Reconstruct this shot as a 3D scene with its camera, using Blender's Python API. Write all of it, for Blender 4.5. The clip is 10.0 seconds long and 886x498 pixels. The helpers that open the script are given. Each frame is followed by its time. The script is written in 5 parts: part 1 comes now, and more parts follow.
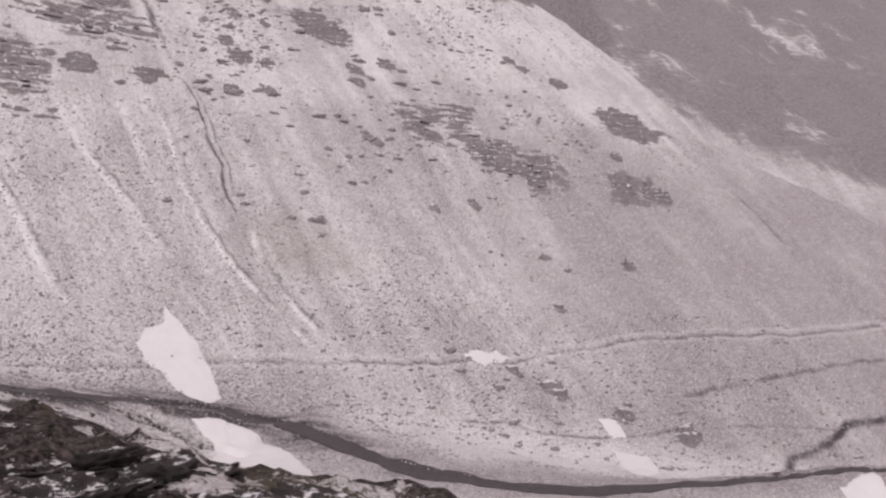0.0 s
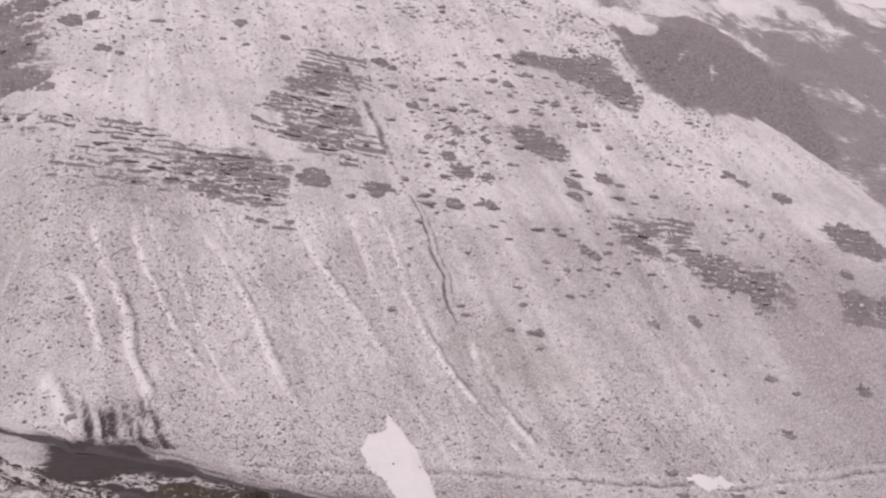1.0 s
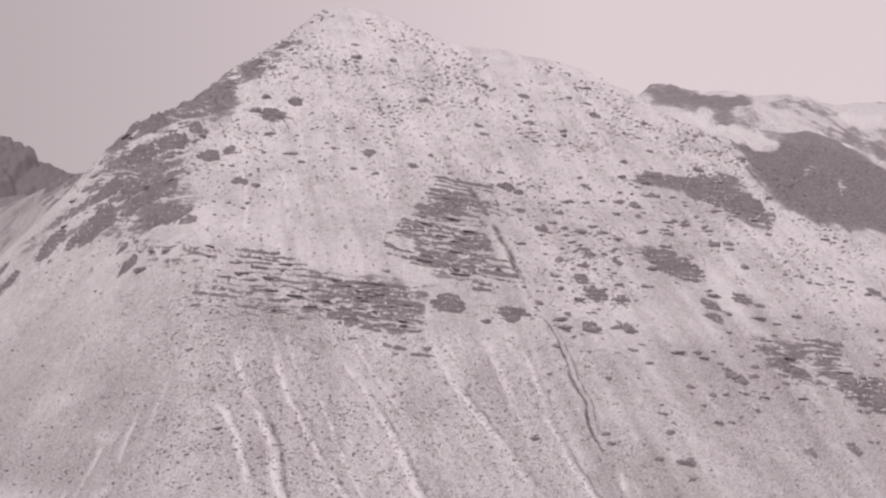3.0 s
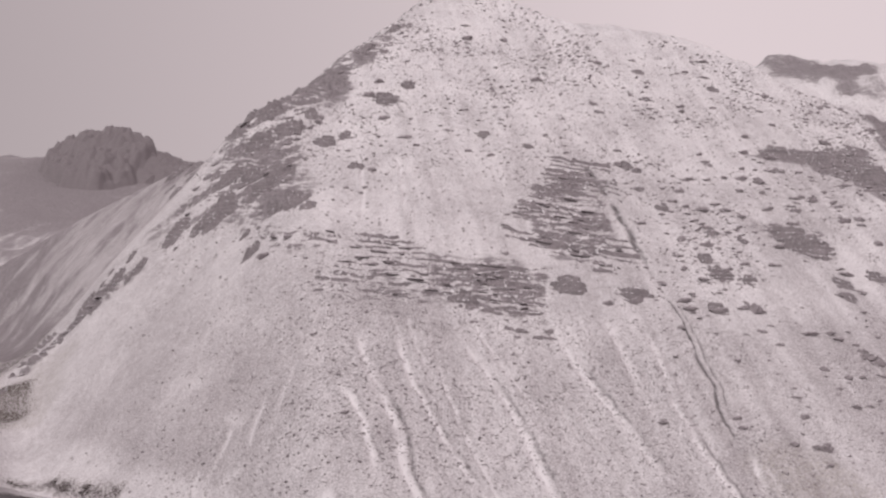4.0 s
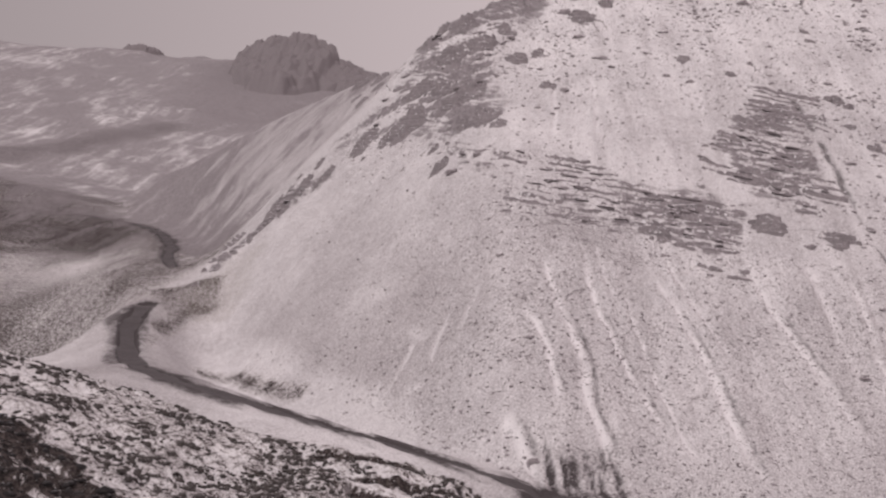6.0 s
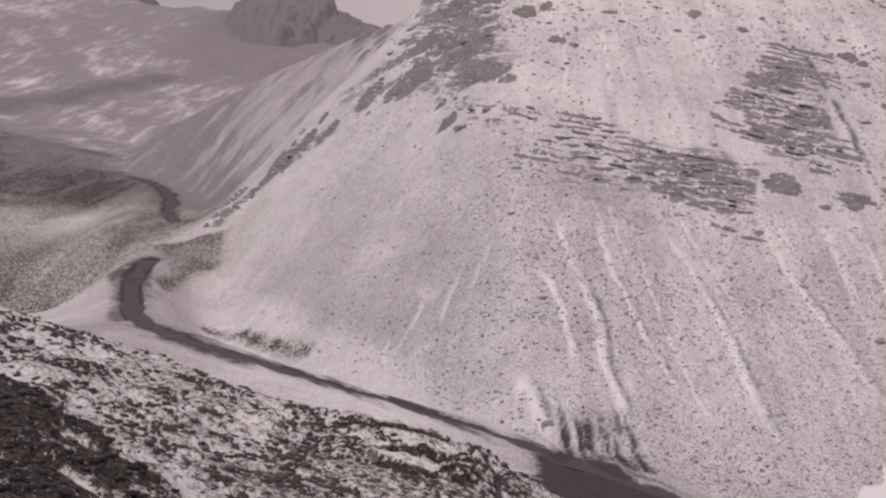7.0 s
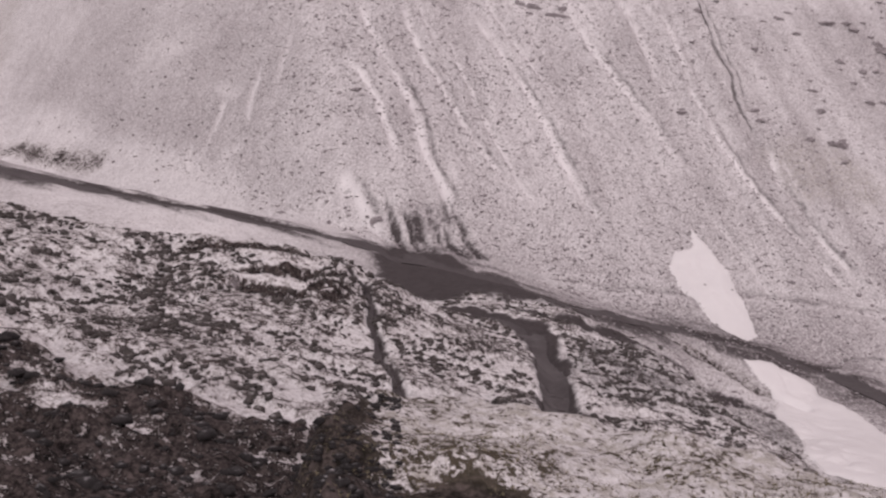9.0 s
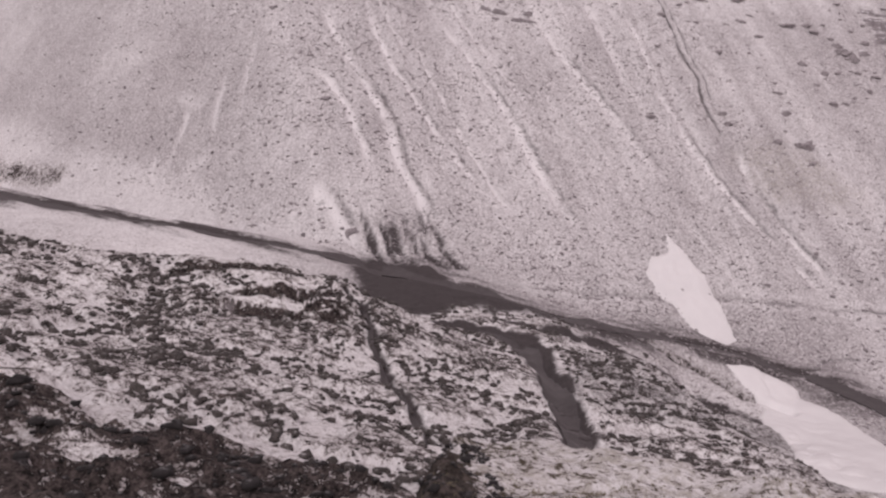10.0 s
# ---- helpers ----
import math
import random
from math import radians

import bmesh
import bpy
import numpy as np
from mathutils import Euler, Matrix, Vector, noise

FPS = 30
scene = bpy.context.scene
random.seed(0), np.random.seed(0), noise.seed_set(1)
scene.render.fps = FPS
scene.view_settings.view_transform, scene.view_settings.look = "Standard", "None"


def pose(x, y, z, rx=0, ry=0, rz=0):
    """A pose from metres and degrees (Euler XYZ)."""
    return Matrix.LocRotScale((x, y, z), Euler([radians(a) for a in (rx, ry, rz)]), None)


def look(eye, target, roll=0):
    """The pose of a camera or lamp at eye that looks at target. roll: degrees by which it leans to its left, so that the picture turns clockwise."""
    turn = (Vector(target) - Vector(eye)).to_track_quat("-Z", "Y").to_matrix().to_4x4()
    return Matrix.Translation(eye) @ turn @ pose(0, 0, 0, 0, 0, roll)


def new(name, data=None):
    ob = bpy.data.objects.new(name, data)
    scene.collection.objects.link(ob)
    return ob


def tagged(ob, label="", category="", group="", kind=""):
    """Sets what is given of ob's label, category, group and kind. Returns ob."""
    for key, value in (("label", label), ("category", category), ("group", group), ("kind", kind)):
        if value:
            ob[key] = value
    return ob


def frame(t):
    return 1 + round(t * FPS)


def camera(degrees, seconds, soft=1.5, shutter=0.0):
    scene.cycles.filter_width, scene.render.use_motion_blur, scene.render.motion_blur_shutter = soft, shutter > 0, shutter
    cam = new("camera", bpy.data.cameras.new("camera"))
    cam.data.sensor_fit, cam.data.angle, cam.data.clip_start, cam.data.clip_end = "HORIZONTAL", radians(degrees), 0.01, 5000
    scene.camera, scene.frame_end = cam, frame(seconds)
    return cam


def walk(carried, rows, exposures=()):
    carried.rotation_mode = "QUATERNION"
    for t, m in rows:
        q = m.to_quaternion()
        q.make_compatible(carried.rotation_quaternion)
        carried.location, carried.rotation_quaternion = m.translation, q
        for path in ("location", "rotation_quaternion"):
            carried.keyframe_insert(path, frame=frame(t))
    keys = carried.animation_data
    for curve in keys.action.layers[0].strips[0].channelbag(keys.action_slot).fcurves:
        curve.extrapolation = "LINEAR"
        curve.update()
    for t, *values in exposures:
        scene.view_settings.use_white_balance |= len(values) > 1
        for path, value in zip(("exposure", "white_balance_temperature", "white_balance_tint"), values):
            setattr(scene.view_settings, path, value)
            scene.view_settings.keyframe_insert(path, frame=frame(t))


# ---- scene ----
cam = camera(47.07, 10.0, soft=2.35)
PATH = [
    (0, (-0.04, 0.19, 60.44), (35.96, 93.10, 51.97), -2.34),
    (0.5, (-2.39, 0.64, 60.73), (24.98, 96.60, 54.24), -0.30),
    (1, (-4.63, 1.33, 61.18), (12.79, 99.75, 64.25), -1.29),
    (1.5, (-6.91, 2.23, 61.48), (5.31, 101.34, 66.72), -0.14),
    (2, (-9.29, 3.42, 61.81), (-0.27, 102.37, 73.08), -0.81),
    (2.2, (-10.25, 3.93, 61.98), (-0.69, 102.38, 76.69), -0.89),
    (3.5, (-16.61, 7.73, 63.45), (-12.31, 106.46, 78.71), -2.32),
    (4, (-18.64, 8.94, 63.98), (-21.57, 107.96, 77.60), -1.75),
    (4.5, (-20.57, 10.12, 64.45), (-35.53, 107.46, 81.80), -0.75),
    (5, (-22.54, 11.35, 64.72), (-40.55, 108.36, 81.00), -0.22),
    (5.5, (-24.67, 12.68, 65.08), (-45.16, 110.00, 75.47), 2.46),
    (5.7, (-25.56, 13.25, 65.25), (-44.90, 111.01, 73.54), 3.08),
    (6.8, (-31.12, 16.81, 66.45), (-49.65, 115.07, 67.73), 3.60),
    (7, (-32.20, 17.53, 66.59), (-50.23, 115.89, 67.66), 3.70),
    (7.5, (-34.95, 19.45, 66.82), (-47.92, 118.44, 61.05), 0.82),
    (8, (-37.81, 21.50, 67.11), (-41.27, 120.55, 53.83), 0.93),
    (8.5, (-40.81, 23.62, 67.63), (-38.28, 121.79, 48.74), -0.26),
    (9, (-43.82, 25.62, 68.03), (-38.92, 123.66, 48.93), 0.72),
    (9.5, (-46.86, 27.63, 68.53), (-41.38, 125.77, 50.13), 0.33),
    (10, (-49.63, 29.56, 68.93), (-39.68, 127.27, 50.15), 0.08),
]
# the clip's camera warms a little as it tilts down to the dark ground
EXPOSURES = [(0, 0.02, 6380, 10), (1, 0.05, 6380, 10), (2, -0.02, 6390, 10), (3.5, -0.03, 6400, 10), (5.5, -0.08, 6520, 10.5), (7.5, -0.13, 6540, 12), (10, -0.09, 6470, 13)]
walk(cam, [(t, look(eye, target, roll)) for t, eye, target, roll in PATH], EXPOSURES)

# ---- light: a white overcast sky and a broad, faint sun behind it ----
SUN_HEIGHT, SUN_TURN = radians(38), radians(205)
world = bpy.data.worlds.new("overcast_sky")
scene.world = world
world.use_nodes = True
wn, wl = world.node_tree.nodes, world.node_tree.links
sky = wn.new("ShaderNodeTexSky")
sky.sky_type, sky.sun_disc = "NISHITA", False
sky.sun_elevation, sky.sun_rotation = SUN_HEIGHT, SUN_TURN
sky.dust_density, sky.ozone_density = 4.0, 0.6
clear = wn["Background"]
clear.inputs["Strength"].default_value = 0.06
wl.new(sky.outputs["Color"], clear.inputs["Color"])
cloud = wn.new("ShaderNodeBackground")
cloud.inputs["Color"].default_value = (0.66, 0.555, 0.565, 1)
# the sky is dimmed towards the west, in place of the view's vignette
way = wn.new("ShaderNodeSeparateXYZ")
wl.new(wn.new("ShaderNodeTexCoord").outputs["Generated"], way.inputs["Vector"])
dimming = wn.new("ShaderNodeMapRange")
for key, value in (("From Min", -0.6), ("From Max", 0.2), ("To Min", 0.60), ("To Max", 1.2)):
    dimming.inputs[key].default_value = value
wl.new(way.outputs["X"], dimming.inputs["Value"])
wl.new(dimming.outputs["Result"], cloud.inputs["Strength"])
both = wn.new("ShaderNodeMixShader")
both.inputs["Fac"].default_value = 0.93
wl.new(clear.outputs["Background"], both.inputs[1])
wl.new(cloud.outputs["Background"], both.inputs[2])
wl.new(both.outputs["Shader"], wn["World Output"].inputs["Surface"])
sun_data = bpy.data.lights.new("sun", "SUN")
sun_data.energy, sun_data.angle, sun_data.color = 1.5, radians(9), (1.0, 0.93, 0.92)
sun = new("sun", sun_data)
sun.rotation_euler = (math.pi / 2 - SUN_HEIGHT, 0, math.pi - SUN_TURN)


# ---- land form ----
def hash2(i, j, s):
    n = (i * 374761393 + j * 668265263 + s * 974634777) & 0x7FFFFFFF
    n = ((n ^ (n >> 13)) * 1274126177) & 0x7FFFFFFF
    return ((n ^ (n >> 16)) & 0xFFFF) / 65535.0


def vnoise(x, y, s=0):
    """Value noise, 0 to 1, with cells one metre wide."""
    i, j = np.floor(x).astype(np.int64), np.floor(y).astype(np.int64)
    u, v = x - i, y - j
    u, v = u * u * (3 - 2 * u), v * v * (3 - 2 * v)
    a, b, c, d = hash2(i, j, s), hash2(i + 1, j, s), hash2(i, j + 1, s), hash2(i + 1, j + 1, s)
    return (a * (1 - u) + b * u) * (1 - v) + (c * (1 - u) + d * u) * v


def fbm(x, y, size, octaves=4, s=0, gain=0.5):
    """Layered noise, about -1 to 1, whose largest forms are size metres wide."""
    out, amp, total = 0.0, 1.0, 0.0
    for k in range(octaves):
        cx, sx = math.cos(0.6 * k), math.sin(0.6 * k)
        px, py = (cx * x - sx * y) / size, (sx * x + cx * y) / size
        out = out + amp * (vnoise(px + 17.3 * k, py + 9.1 * k, s + k) * 2 - 1)
        total, amp, size = total + amp, amp * gain, size * 0.5
    return out / total


def step01(v, lo, hi):
    v = np.clip((v - lo) / (hi - lo), 0, 1)
    return v * v * (3 - 2 * v)


def along(x, y, line):
    """Distance to a line in plan, and how far along it (0 to 1) the nearest place lies."""
    best, where = np.full(np.shape(x), 1e9), np.zeros(np.shape(x))
    n = len(line) - 1
    for k in range(n):
        (ax, ay), (bx, by) = line[k][:2], line[k + 1][:2]
        dx, dy = bx - ax, by - ay
        h = np.clip(((x - ax) * dx + (y - ay) * dy) / (dx * dx + dy * dy + 1e-9), 0, 1)
        d = np.hypot(x - ax - h * dx, y - ay - h * dy)
        near = d < best
        best, where = np.where(near, d, best), np.where(near, (k + h) / n, where)
    return best, where


def inside(x, y, ring):
    """Signed distance to a closed outline in plan, above 0 inside it."""
    d, _ = along(x, y, list(ring) + [ring[0]])
    odd = np.zeros(np.shape(x), bool)
    for (ax, ay), (bx, by) in zip(ring, list(ring[1:]) + [ring[0]]):
        if ay != by:
            odd ^= ((ay > y) != (by > y)) & (x < (bx - ax) * (y - ay) / (by - ay) + ax)
    return np.where(odd, d, -d)


def plane(x, y, at, east, north):
    return at + east * x + north * (y - 290)


def low(a, b, t):
    m = np.minimum(a, b)
    return m - t * np.log(np.exp(-(a - m) / t) + np.exp(-(b - m) / t))


def high(a, b, t):
    return -low(-a, -b, t)


def dome(x, y, cx, cy, rx, ry, turn=0.0):
    c, s = math.cos(turn), math.sin(turn)
    u, v = ((x - cx) * c + (y - cy) * s) / rx, (-(x - cx) * s + (y - cy) * c) / ry
    return np.exp(-(u * u + v * v))


def shoulder(x, y):
    """The long snow slope on the far side of the west ridge."""
    z = 93 + 0.65 * (x + 239) + 0.7 * (y - 500)
    z = low(z, 211 + 0.2 * (x + 180) - 0.5 * np.maximum(y - 660, 0), 6.0)
    return z - 2.0 * np.maximum(x + 110, 0) - 2.0 * np.maximum(470 - y, 0)


def peak_form(x, y):
    """The main peak: its open face, its two flanks, its back and its west spur."""
    z = plane(x, y, 59.9, -0.189, 0.748)
    for at, east, north in ((258.6, 0.963, 0.264), (502.1, -1.410, -0.206), (464.7, -0.309, -0.505), (130.1, 0.921, 1.017)):
        z = low(z, plane(x, y, at, east, north), 7.0)
    z = low(z, plane(x, y, 412.3, -1.41, 0.382) + 90 * step01(365 - y, 0, 45), 4.0)
    z = z - 14 * dome(x, y, -85, 430, 42, 45) + 8 * dome(x, y, -52, 255, 30, 30) + 10 * dome(x, y, -8, 612, 45, 40)
    z = z + 4 * dome(x, y, -96, 352, 26, 22) + 11 * dome(x, y, -116, 465, 26, 40) - 9 * dome(x, y, 34, 630, 28, 40) - 8 * dome(x, y, -100, 480, 28, 25) - 8 * dome(x, y, 140, 290, 30, 35)
    return high(z, shoulder(x, y), 3.0)


def base_height(x, y):
    near = plane(x, y, 9.1, -0.261, -0.097)
    near = low(near, 74 + 0 * x, 5.0) - 8 * dome(x, y, 26, 190, 24, 26) - 6 * dome(x, y, -185, 310, 30, 26) - 5 * dome(x, y, -138, 245, 45, 26)
    near = near - 0.16 * np.maximum(y - 153, 0) * step01(-x, 20, 60) + np.interp(x, (-118, -95, -80, -65), (0.0, 1.8, 3.0, 4.5)) * np.exp(-((along(x, y, ((-118, 149), (-52, 155)))[0] / 13) ** 2))
    near = low(near + 0.42 * np.maximum(62 - y, 0) * step01(62 - y, -4, 14), np.where(y < 70, 46.0, 90.0), 3.0)
    near = low(near, np.maximum(22.5 - 1.5 * (x - 2), 5 - 0.1 * (x - 23)) + 60 * step01(110 - y, 0, 40), 2.0)
    z = high(peak_form(x, y), near, 4.0)
    # the valley to the west, its far head wall and crag
    west = 62 + 0.26 * (np.minimum(y, 640) - 450) + 0.42 * np.maximum(x + 290, 0) + 0.16 * np.maximum(-330 - x, 0) + 0.13 * np.maximum(np.minimum(y, 760) - 640, 0) + 0.40 * np.maximum(y - 760, 0)
    west = low(west, 384 + 12 * fbm(x, y, 120, 3, 40) - 0.6 * np.maximum(y - 1330, 0), 8.0)
    west = west + 16 * step01(dome(x, y, -470, 1290, 90, 80), 0.2, 0.8)
    edge = -225 + 0.14 * np.maximum(y - 330, 0)
    z = high(z, west - 900 * step01(x, edge, edge + 300) - 200 * step01(-y, -420, -250), 5.0)
    # the mountain to the east, behind the face
    east = 316 + 0.62 * (y - 800) - 0.14 * (x - 285)
    east = low(east, 319 - 0.35 * (y - 800) - 0.14 * (x - 285), 9.0)
    east = low(east, 250 + 0.75 * (x - 140), 8.0) + 14 * fbm(x, y, 90, 4, 50)
    z = high(z, east - 500 * step01(-x, -150, 60), 5.0)
    return z


# streams: plan and bed height
BECK = ((-430, 600, 113), (-375, 611, 110), (-336, 605, 106), (-300, 566, 98), (-276, 529, 90), (-252, 476, 81), (-226, 430, 75), (-214, 400, 69), (-208, 372, 60), (-196, 335, 52),
        (-180, 306, 45), (-155, 268, 44.5), (-133, 245, 43), (-112, 237, 40.5), (-92, 231, 37.5), (-72, 228, 34.5), (-56, 226, 31.5), (-42, 220, 29))
RIVER = ((-42, 220, 29), (-23, 219, 24), (-12, 216, 20.5), (2, 216, 16.5), (18, 222, 12.5), (33, 223, 8.5), (45, 220, 5), (51, 211, 3), (58, 199, 0.5),
         (67, 188, -2), (81, 181, -4), (100, 178, -7), (122, 180, -10), (170, 186, -16), (260, 180, -24))


def beds(x, y):
    """The height to which the streams have cut, and how strongly the ground follows it."""
    out, share = 0 * x, 0 * x
    for line, reach in ((BECK, 26.0), (RIVER, 9.0)):
        d, s = along(x, y, line)
        bed = np.interp(s * (len(line) - 1), range(len(line)), [p[2] for p in line])
        reach = np.where((peak_form(x, y) > bed + 1) & (y < 420), 9.0, reach)
        k = np.exp(-((np.maximum(d - 2.5, 0) / reach) ** 2))
        out, share = np.where(k > share, bed, out), np.maximum(k, share)
    return out, share


def terrace(x, y):
    """Two flat-topped knolls close below the path, steep on their west side."""
    wx, wy = x + 1.6 * fbm(x, y, 9, 3, 5), y + 2.2 * fbm(x, y, 9, 3, 7)
    hump = inside(wx, wy, ((-46.4, 34), (-46, 67), (-44, 74.5), (-40, 77.5), (-36, 72.5), (-30, 69), (-17, 66), (-12, 44), (-22, 30)))
    knoll = inside(wx, wy, ((-10.5, 24), (-9.5, 50), (-6, 51), (9.5, 41.5), (22, 36), (34, 30), (40, 16), (12, 12)))
    a = 53.2 - 0.14 * (x + 46) - 0.15 * np.maximum(y - 62, 0) - 14 * step01(-hump, -0.6, 6) - np.maximum(-hump, 0)
    b = 51.0 - 0.21 * (x + 8.5) - 14 * step01(-knoll, -0.6, 6) - np.maximum(-knoll, 0)
    return np.maximum(a, b)


def form(x, y):
    z = base_height(x, y)
    bed, share = beds(x, y)
    z = z + (bed - z) * share
    return high(z, terrace(x, y), 0.6)



# ---- plan of the marks on the ground ----
# snow-filled rills of the scree: line, half width, how white, how dark the stony side and its painted shade
RILLS = (
    (((-57, 284), (-52, 277), (-48, 267), (-45, 258), (-43, 252)), 0.85, 0.85, 0.36),
    (((-54, 306), (-51, 298), (-45, 281), (-40, 268), (-38, 258), (-36, 253), (-32, 247), (-31, 242)), 1.2, 0.95, 0.42),
    (((-42, 310), (-39.5, 298), (-36, 285), (-30, 273), (-25, 263), (-20, 256), (-13, 251)), 0.95, 0.85, 0.36),
    (((-29.5, 299), (-27, 285), (-23, 273), (-18.5, 262), (-15, 256), (-11, 251)), 0.7, 0.75, 0.3),
    (((-23, 308), (-18.5, 300), (-13.5, 290), (-9, 280), (-5.2, 270), (-3, 261.5), (1, 255.5), (5, 251)), 1.05, 0.85, 0.4),
    (((-20, 319), (-13, 303), (-7, 293), (-2, 283)), 0.9, 0.42, 0.2),
    (((-39, 317), (-35.5, 302), (-33, 294)), 0.8, 0.45, 0.22),
    (((-44, 318), (-40, 304), (-38, 296)), 0.7, 0.4, 0.2),
    (((5, 323), (10, 306), (16, 294), (20, 285), (25, 275), (29, 268)), 1.3, 0.55, 0.4),
    (((22, 330), (25, 314), (27, 299), (31, 285)), 1.7, 0.5, 0.2),
    (((33, 332), (35.3, 314), (36.6, 296), (38.2, 284), (42, 274), (46, 265), (51, 258.5), (57, 250), (61, 245)), 1.15, 0.75, 0.42),
    (((36, 330), (40, 305), (42, 288), (44, 278)), 1.8, 0.3, 0.0),
    (((52, 284), (52.6, 273), (55.5, 264), (59.5, 255), (63.5, 247)), 1.0, 0.7, 0.46),
    (((55, 282), (57, 272), (61, 262), (66, 252), (69, 246)), 0.7, 0.3, 0.25),
    (((29, 261), (34, 254), (37, 247), (40, 241)), 0.8, 0.4, 0.3),
    (((-56, 250), (-51, 244), (-47, 238), (-44.5, 233)), 1.3, 0.85, 0.4),
    (((-66, 426), (-62, 408), (-58.5, 380), (-58, 364)), 0.8, 0.5, 0.12),
    (((-49, 424), (-46, 404), (-43.5, 386), (-42, 368)), 0.9, 0.5, 0.14),
    (((186, 550), (180, 515), (176, 480), (174, 448), (180, 425)), 1.2, 0.3, 0.0),
    (((-78, 296), (-79.5, 288), (-80, 282)), 0.8, 0.45, 0.2),
    (((-88, 296), (-90, 290), (-92, 286)), 0.8, 0.45, 0.2),
    (((-96.5, 291), (-96, 288), (-95.5, 284)), 0.8, 0.4, 0.2),
    (((-80, 277), (-83, 279), (-88, 281)), 1.3, 0.4, 0.1),
    (((-90, 302), (-86, 297), (-82, 293)), 1.6, 0.35, 0.1),
    (((-70, 300), (-72, 290), (-73, 280)), 0.7, 0.35, 0.2),
    (((7, 290), (11, 280), (17, 269), (22, 261)), 0.8, 0.3, 0.25),
    (((-3, 300), (3, 288), (8, 277), (13, 267)), 0.7, 0.26, 0.22),
)
# stony gullies without snow: line, half width at the top and the foot, darkness, whether it is double
DARK_RILLS = (
    (((27, 436), (31, 413), (36, 390), (40, 366), (42.5, 348)), 2.4, 1.6, 0.62, 0),
    (((42.5, 348), (45.5, 338), (48, 324), (48.5, 306), (48.2, 292), (50, 284)), 0.7, 0.7, 0.66, 1),
    (((49, 290), (50.5, 282), (51.5, 277), (56, 266), (61, 257)), 2.6, 0.8, 0.42, 0),
    (((40, 300), (40, 288), (43, 279), (46, 272)), 2.2, 1.2, 0.32, 0),
    (((168.7, 414), (173.5, 385), (177.6, 353)), 0.8, 0.8, 0.4, 0),
    (((194, 366), (198, 343)), 0.9, 0.9, 0.36, 0),
    (((236, 378), (237, 355)), 1.0, 1.0, 0.36, 0),
    (((252, 335), (255, 321), (258, 297)), 2.2, 1.6, 0.5, 0),
    (((303, 360), (305, 350), (309, 323)), 1.6, 1.6, 0.5, 0),
    (((138, 306), (142, 283)), 1.6, 1.2, 0.3, 0),
    (((211, 336), (211, 320)), 2.0, 1.6, 0.45, 0),
    (((110, 330), (116, 310), (122, 292)), 1.8, 1.2, 0.26, 0),
)
TRAILS = (
    ((-11, 231), (12, 238), (34, 241), (80, 244), (114, 249), (135, 256), (176, 260), (224, 266), (270, 273)),
    ((162, 239), (184, 244), (215, 251), (257, 259)),
    ((150, 184), (170, 206), (184.5, 220), (204, 227), (218, 233), (233, 235.5), (256, 239)),
    ((92, 229), (104, 229), (112, 226)),
    ((44, 222), (52, 228), (61, 230)),
    ((112, 226.5), (128, 225.5), (147, 228), (157, 230)),
    ((174, 230.5), (194, 231.5), (210, 231)),
)
BAND = ((-100, 366), (-98, 379), (-72, 353), (-49, 358), (-35, 351), (-18, 349), (5, 350), (4, 334), (-3, 323), (-12, 325), (-29, 324), (-42, 316), (-56, 320), (-68, 325), (-74, 337), (-88, 347))
CLIFF = ((-3, 384), (5, 402), (18, 419), (30, 416), (32, 393), (31, 368), (21, 358), (7, 358), (0, 362))
RIDGE = ((-159, 440), (-142, 436), (-130, 453), (-112, 480), (-92, 505), (-70, 533), (-47, 570), (-52, 520), (-71, 488), (-82, 452), (-86, 430), (-80, 379), (-95, 381), (-102, 384), (-123, 411), (-142, 421))
SPUR = ((-202, 403), (-199, 431), (-182, 434), (-171, 431), (-152, 414), (-158, 415), (-174, 420), (-188, 416), (-195, 405))
OUTCROP = ((118, 353), (135, 356), (149, 353), (148, 346), (164, 340), (180, 336), (175, 322), (161, 317), (146, 327), (134, 333), (118, 336))
CRAG = ((87, 396), (107, 406), (117, 397), (115, 385), (101, 378), (92, 386))
RIB = ((104, 456), (122, 465), (136, 462), (152, 474), (161, 482), (163, 472), (161, 451), (164, 436), (158, 428), (150, 432), (142, 443), (133, 445), (126, 453), (110, 453))
LENS = ((207, 366), (225, 370), (247, 362), (234, 357), (213, 355))
STEP = ((196, 331), (213, 334), (216, 321), (203, 318), (189, 316))
EAST_WALL = ((150, 590), (158, 577), (172, 565), (185, 547), (181, 520), (177, 500), (173, 480), (171, 447), (186, 438), (202, 439), (224, 447), (240, 441), (262, 440), (300, 500), (320, 620), (150, 630))
SCAR = ((-56, 247), (-49, 244), (-43, 242), (-38, 241), (-31, 245), (-27, 242), (-25, 236), (-22, 229), (-32, 229), (-41, 228), (-45, 226), (-49, 238))
SEDGE = ((50, 283), (72, 287), (84, 275), (68, 268), (54, 270))
POOL = ((-45, 229), (-37, 229), (-27, 223), (-19, 219), (-11, 214), (-3, 213), (-14, 201), (-22, 199), (-30, 198), (-37, 194), (-38.5, 184), (-41, 186), (-43.5, 198), (-46, 208))
REACH = ((-37.5, 184.5), (-30.5, 184.5), (-23.5, 182), (-18.7, 180), (-19.7, 164), (-22, 146), (-25, 124), (-27.7, 122), (-27.4, 131), (-26, 144), (-25.6, 158.6), (-27.5, 168.4), (-31.4, 172.3), (-36.5, 174))
